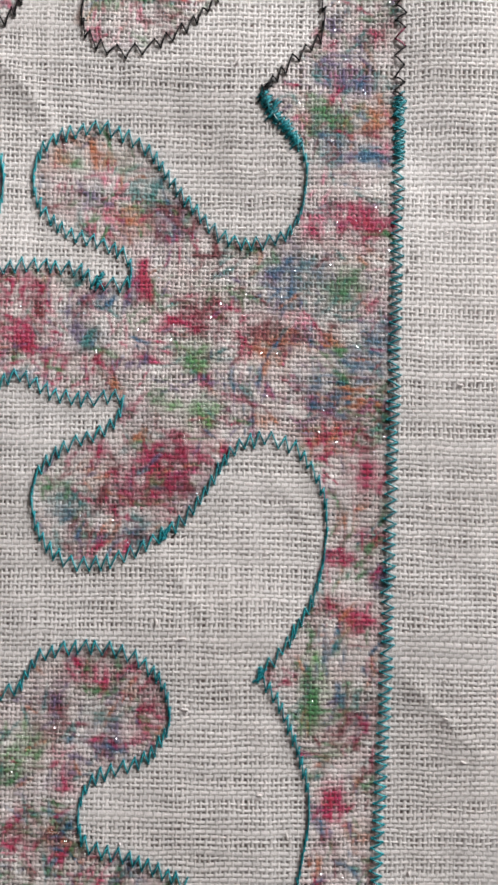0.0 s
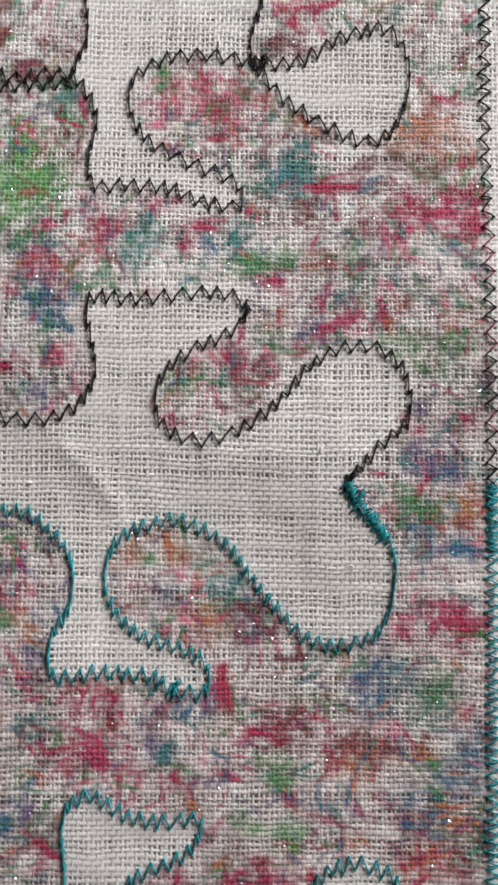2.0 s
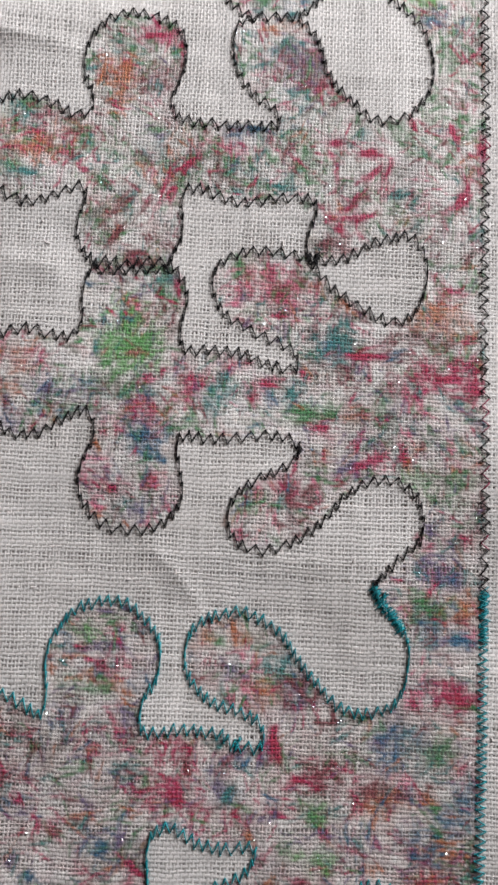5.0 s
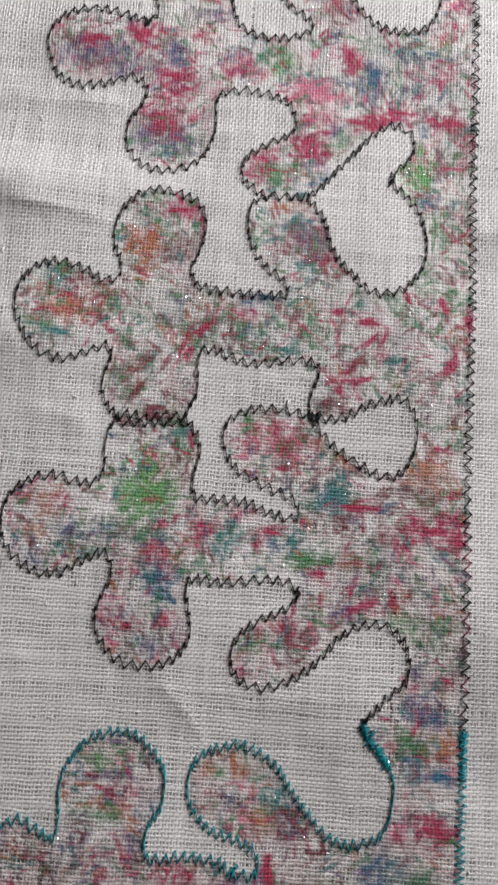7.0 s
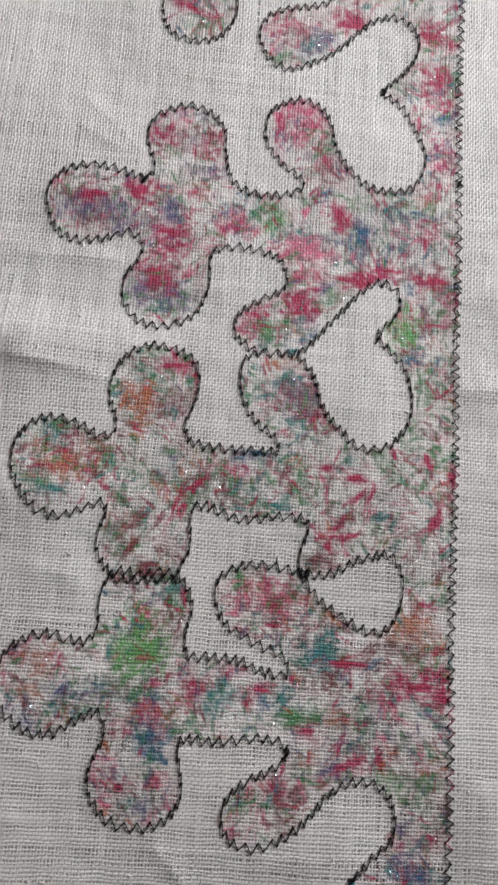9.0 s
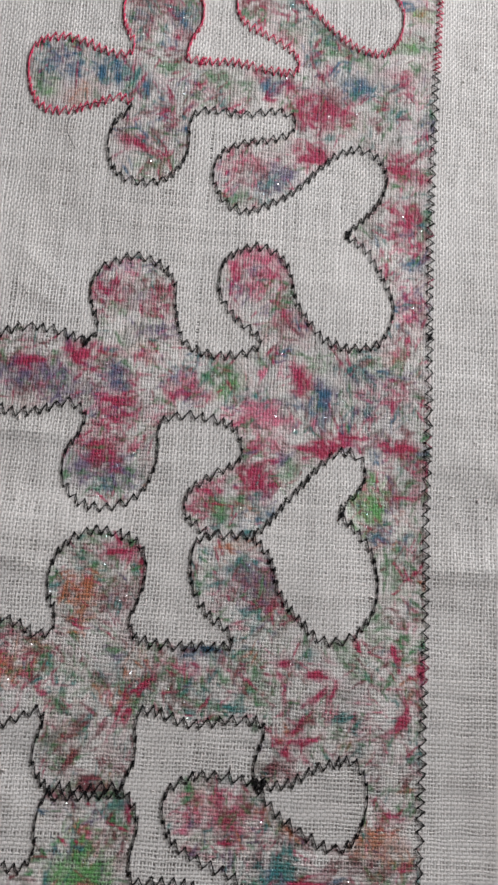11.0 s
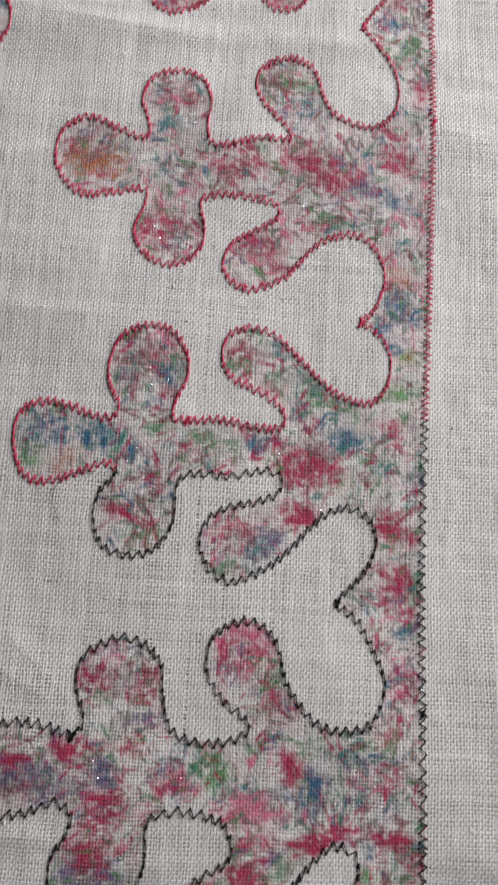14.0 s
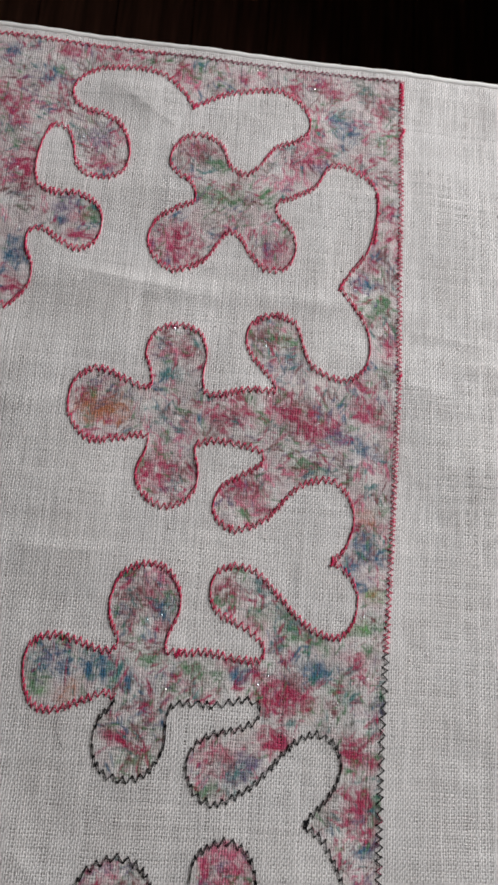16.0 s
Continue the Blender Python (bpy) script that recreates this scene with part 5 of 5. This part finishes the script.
v1, t1, q1, c1 = yarns(True)
v2, t2, q2, c2 = yarns(False)
verts, tones, quads = np.vstack([v1, v2]), np.r_[t1, t2], np.vstack([q1, q2 + len(v1)])
e1, e2 = verts[quads[:, 2]] - verts[quads[:, 0]], verts[quads[:, 3]] - verts[quads[:, 1]]
facing = np.cross(e1, e2)
normals = np.zeros_like(verts)
for k in range(4):
    for axis in range(3):
        normals[:, axis] += np.bincount(quads[:, k], facing[:, axis], len(verts))
normals /= np.maximum(np.linalg.norm(normals, axis=1, keepdims=True), 1e-9)
rj, ri = raster(verts[:, 0], verts[:, 1])
take = np.r_[c1, c2] * (0.75 + 0.5 * rng.random(len(verts)))  # colour sits on the crests of the yarns
dye = pigment[rj, ri] ** take[:, None]
mid = verts[quads].mean(1)
qj, qi = raster(mid[:, 0], mid[:, 1])
inside = painted[qj, qi]
CUTS = (-62, -2, 51.5, 97, 158, 215, 288)
area = np.where(inside, 2 + np.searchsorted(CUTS, mid[:, 1]), 0)
area = np.where(inside & (mid[:, 0] > -8.5), 1, area)


def weave(name, faces, label):
    used, local = np.unique(faces, return_inverse=True)
    local = local.reshape(-1)
    me = bpy.data.meshes.new(name)
    me.vertices.add(len(used))
    me.vertices.foreach_set("co", (verts[used] * 0.001).astype(np.float32).ravel())
    me.loops.add(len(local))
    me.loops.foreach_set("vertex_index", local.astype(np.int32))
    me.polygons.add(len(faces))
    me.polygons.foreach_set("loop_start", np.arange(0, len(local), 4, dtype=np.int32))
    me.polygons.foreach_set("use_smooth", np.ones(len(faces), bool))
    me.update(calc_edges=True)
    me.normals_split_custom_set_from_vertices(normals[used].astype(np.float32))
    colour = np.ones((len(used), 4), np.float32)
    colour[:, :3] = dye[used]
    me.attributes.new("dye", "FLOAT_COLOR", "POINT").data.foreach_set("color", colour.ravel())
    colour[:, :3] = tones[used][:, None]
    me.attributes.new("tone", "FLOAT_COLOR", "POINT").data.foreach_set("color", colour.ravel())
    me.materials.append(LINEN)
    ob = new(name, me)
    ob.parent = cloth
    return tagged(ob, label, kind="stuff")


weave("plain_weave", quads[area == 0], "undyed natural linen weave")
weave("painted_border", quads[area == 1], "border strip rubbed with red, green and blue colour")
for k, what in enumerate(("red and green lower plant", "red, blue and orange plant", "green, red and grey plant", "pale green and red plant", "crimson and violet plant",
                          "red, blue and green plant", "grey-red plant with an orange lobe", "red and grey flower at the corner")):
    weave("painted_plant", quads[area == 2 + k], what + " painted on linen")


def tube(bm, points, radius, sides=6):
    rings = []
    for n, p in enumerate(points):
        t = (points[min(n + 1, len(points) - 1)] - points[max(n - 1, 0)]).normalized()
        s = t.cross(Vector((0, 0, 1))).normalized()
        u = s.cross(t)
        rings.append([bm.verts.new(p + radius * (math.cos(2 * math.pi * k / sides) * s + math.sin(2 * math.pi * k / sides) * u)) for k in range(sides)])
    for a, b in zip(rings, rings[1:]):
        for k in range(sides):
            bm.faces.new((a[k], a[(k + 1) % sides], b[(k + 1) % sides], b[k])).smooth = True
    bm.faces.new(rings[0][::-1])
    bm.faces.new(rings[-1])


def on_cloth(x, y, h):
    return Vector((x, y, float(lift(np.float64(x), np.float64(y))) + h)) * 0.001


# added brown sheet, no part of the cloth: lightens the shaded gaps between yarns
bm = bmesh.new()
rows = [[bm.verts.new(on_cloth(x, y, -0.5)) for x in np.linspace(X0 + 0.5, X1 - 0.5, 60)] for y in np.linspace(Y0 + 0.5, EDGE_Y - 0.6, 160)]
for low, high in zip(rows, rows[1:]):
    for k in range(59):
        bm.faces.new((low[k], low[k + 1], high[k + 1], high[k])).smooth = True
part("gap_sheet", bm, GAP_SHEET, cloth, "brownish sheet added to lighten the gaps between the yarns")

bm = bmesh.new()
tube(bm, [on_cloth(x, EDGE_Y + 0.1 + 0.06 * math.sin(x * 0.9) + 0.05 * math.sin(x * 0.31), -0.6) for x in np.linspace(X0, X1, 160)], 0.00095, 8)
part("hem", bm, HEM, cloth, "narrow white rolled hem")

# ---- zigzag seams: every stitch a length of thread ----
bm = bmesh.new()
pts = [Vector((u - 0.5, 0, -0.00034 + 0.00036 * math.sin(math.pi * u) ** 0.6)) for u in (0, 0.12, 0.3, 0.5, 0.7, 0.88, 1)]
rings = []
for p in pts:
    rings.append([bm.verts.new(p + 0.000108 * Vector((0, math.cos(math.pi * k / 2.5), math.sin(math.pi * k / 2.5)))) for k in range(5)])
for a, b in zip(rings, rings[1:]):
    for k in range(5):
        bm.faces.new((a[k], b[k], b[(k + 1) % 5], a[(k + 1) % 5])).smooth = True
STITCH = {}
for key, mat in THREAD.items():
    STITCH[key] = bpy.data.meshes.new("stitch")
    bm.to_mesh(STITCH[key])
    STITCH[key].materials.append(mat)
bm.free()


def seam(name, line, colour, label, step, swing, across=(0, 1), jitter=0.12):
    """Zigzag seam along a line: the needle swings to and fro in one fixed direction."""
    dense = smooth_line(line, 0.25)
    s = np.r_[0, np.cumsum(np.hypot(*np.diff(dense, axis=0).T))]
    at, run = [0.0], 0.0
    while run < s[-1]:
        run += step * (1 + rng.normal(0, 0.2))
        at.append(min(run, s[-1]))
    p = np.stack([np.interp(at, s, dense[:, 0]), np.interp(at, s, dense[:, 1])], 1)
    sign = np.where(np.arange(len(p)) % 2 == 0, 1, -1)
    p = p + (sign * swing * (1 + rng.normal(0, 0.07, len(p))))[:, None] * np.array(across) + rng.normal(0, jitter * 0.5, p.shape)
    knots = bmesh.new()
    for x, y in p:
        m = Matrix.Translation(on_cloth(x, y, 0.1)) @ Matrix.Diagonal((1, 1, 0.7, 1))
        bmesh.ops.create_icosphere(knots, subdivisions=1, radius=0.00016, matrix=m)
    thing = part(name, knots, THREAD[colour], cloth, label)
    for a, b in zip(p, p[1:]):
        pa, pb = on_cloth(a[0], a[1], 0.22), on_cloth(b[0], b[1], 0.22)
        d = pb - pa
        if d.length < 0.0002:
            continue
        stained = across[0] > 0.9 and colour == "black" and any(lo < a[1] < hi for lo, hi in ((71, 76), (25, 30), (16, 19), (115, 117), (147, 149), (157, 159), (6.5, 8)))
        ob = new("stitch", STITCH["stained" if stained else colour])
        ob.parent = thing
        x = d.normalized()
        y = Vector((0, 0, 1)).cross(x).normalized()
        rot = Matrix((x, y, x.cross(y))).transposed().to_4x4()
        ob.matrix_basis = Matrix.Translation((pa + pb) / 2) @ rot @ Matrix.Diagonal((d.length + 0.0001, 1, 1, 1))
    return thing


for name, line in SEAM.items():
    colour = "teal" if name.startswith("teal") else "red" if name.startswith("red") else "black"
    step = {"teal": 0.75, "black": 1.02, "red": 0.78}[colour]
    if name == "join":
        step = 0.95
    seam("zigzag_seam", line, colour, colour + " zigzag stitching round the painted shapes", step, 0.86 if colour != "red" else 0.92, (0.06, 1))
seam("zigzag_seam", [(-64.9, 50.2), (-59, 50.5), (-52.7, 51)], "black", "black zigzag stitching joining two plants", 1.0, 0.75)
for lo, hi, colour, step, swing in ((-112, 0, "teal", 0.62, 0.72), (0, 195, "black", 1.08, 0.68), (195, HEM_Y, "red", 0.66, 0.66)):
    n = max(2, int((hi - lo) / 14))
    line = [(float(border_x(y)), y) for y in np.linspace(lo, hi, n)]
    for k in range(0, n - 1, 7):
        seam("border_seam", line[k:k + 8], colour, colour + " zigzag stitching down the border", step, swing, (1, 0.05))
hem_line = [(x, HEM_Y - 0.1) for x in np.linspace(-124, 0.3, 12)]
seam("hem_seam", hem_line[:6], "red", "dark red zigzag stitching along the hem", 0.8, 0.6, (0.1, 1))
seam("hem_seam", hem_line[5:], "stained", "dark red zigzag stitching along the hem", 0.8, 0.5, (0.1, 1))

# over-sewn points where threads were fastened
for x, y, colour, size in ((-17.6, 0.6, "black", 2.2), (-16.6, -1.8, "teal", 2.2), (-17.2, 157.2, "black", 1.6), (-16.5, 101.4, "black", 1.3), (-14.0, 215.2, "red", 1.6), (-14.7, 287.4, "red", 1.4),
                           (-57.7, 336.7, "red", 1.5), (-66.3, 130.9, "black", 1.8), (-0.4, 137.2, "black", 1.6), (1.6, 263.7, "red", 1.5), (0.9, 336, "red", 3.0), (-0.2, -1.4, "teal", 2.0),
                           (-17.3, -74.1, "teal", 1.6), (-29.5, -56.6, "teal", 1.6), (-38.5, -24.6, "teal", 1.6), (-49.0, 192.0, "red", 1.6), (-28.6, 53.8, "black", 1.8), (-30.3, 21.4, "black", 1.2)):
    line = [(x - 0.15 * size, y - 0.5 * size), (x + 0.1 * size, y), (x + 0.25 * size, y + 0.5 * size)]
    knot = seam("fastening", line, colour, colour + " over-sewn fastening stitches", 0.16, 0.5, (0.7, 0.7), 0.3)
    tagged(knot, colour + " over-sewn fastening stitches", kind="stuff")

# dense satin stitching where the teal thread takes over from the black
seam("satin_seam", [(-17.9, 0.4), (-16.4, -2.2), (-14.6, -4.2), (-13.2, -6.4)], "teal", "dense teal satin stitching", 0.15, 0.72, (0.77, 0.64), 0.25)
seam("satin_seam", [(-17.9, 0.6), (-16.9, -1.6), (-15.4, -3.4)], "black", "dense black satin stitching", 0.22, 0.55, (0.75, 0.6), 0.25)
seam("satin_seam", [(-0.1, 0.6), (0.0, -3.0), (0.0, -7.5)], "teal", "dense teal satin stitching", 0.3, 0.55, (1, 0.3), 0.3)
seam("satin_seam", [(-5.8, 301), (-5.3, 309), (-5.6, 316)], "red", "dense red satin stitching", 0.3, 0.4, (0.8, 0.6), 0.3)

seam("satin_seam", [(0.5, 352.2), (0.6, 349), (0.7, 345.5)], "red", "dense red satin stitching", 0.22, 0.6, (1, 0.2), 0.25)

# thick places in the yarn
bm = bmesh.new()
free = np.argwhere(~painted)
for n in range(330):
    j, i = free[rng.integers(len(free))]
    x, y = X0 + i * CELL, Y0 + j * CELL
    if y > EDGE_Y - 2:
        continue
    m = Matrix.Translation(on_cloth(x, y, 0.1)) @ Euler((0, 0, (0 if rng.random() < 0.6 else math.pi / 2) + rng.normal(0, 0.2))).to_matrix().to_4x4()
    m = m @ Matrix.Diagonal((rng.uniform(1.5, 4), 1, 0.6, 1))
    bmesh.ops.create_icosphere(bm, subdivisions=2, radius=rng.uniform(0.00009, 0.00017), matrix=m)
for f in bm.faces:
    f.smooth = True
tagged(part("slub", bm, LINT, cloth, "pale thick slubs in the linen yarn"), kind="stuff")

# short stray fibres
bm = bmesh.new()
for n in range(900):
    x, y, a = rng.uniform(X0 + 3, X1 - 3), rng.uniform(Y0 + 3, EDGE_Y - 3), rng.uniform(0, 6.28)
    run, bend, pts = rng.uniform(0.25, 0.7), rng.normal(0, 0.5), []
    for k in range(4):
        pts.append(on_cloth(x, y, 0.28 + 0.22 * math.sin(k * 1.05) * rng.uniform(0.3, 1)))
        x, y, a = x + run * math.cos(a), y + run * math.sin(a), a + bend
    tube(bm, pts, 0.000016, 3)
tagged(part("stray_fibre", bm, LINT, cloth, "fine pale stray fibres"), kind="stuff")

# loose thread end
bm = bmesh.new()
tube(bm, [on_cloth(x, y, 0.45) for x, y in smooth_line([(-66.5, 180.5), (-70, 180.2), (-73.5, 178), (-74.5, 174), (-72.5, 170)], 0.6)], 0.00006, 5)
part("loose_thread", bm, THREAD["black"], cloth, "fine loose thread end")

# glitter rubbed into the colour
bm = bmesh.new()
strength = 1 - pigment.mean(2)
for n in range(15000):
    j, i = cells[rng.integers(len(cells))]
    if rng.random() > 0.15 + 1.3 * strength[j, i]:
        continue
    r = rng.uniform(0.04, 0.095) * 0.001
    m = Matrix.Translation(on_cloth(X0 + i * CELL, Y0 + j * CELL, rng.uniform(0.1, 0.2))) @ Euler((rng.normal(0, 0.5), rng.normal(0, 0.5), rng.uniform(0, 6))).to_matrix().to_4x4()
    ring = [bm.verts.new(m @ Vector((r * math.cos(k * 1.2566), r * math.sin(k * 1.2566), 0))) for k in range(5)]
    bm.faces.new(ring)
tagged(part("glitter", bm, GLITTER, cloth, "fine silvery glitter in the colour"), kind="stuff")
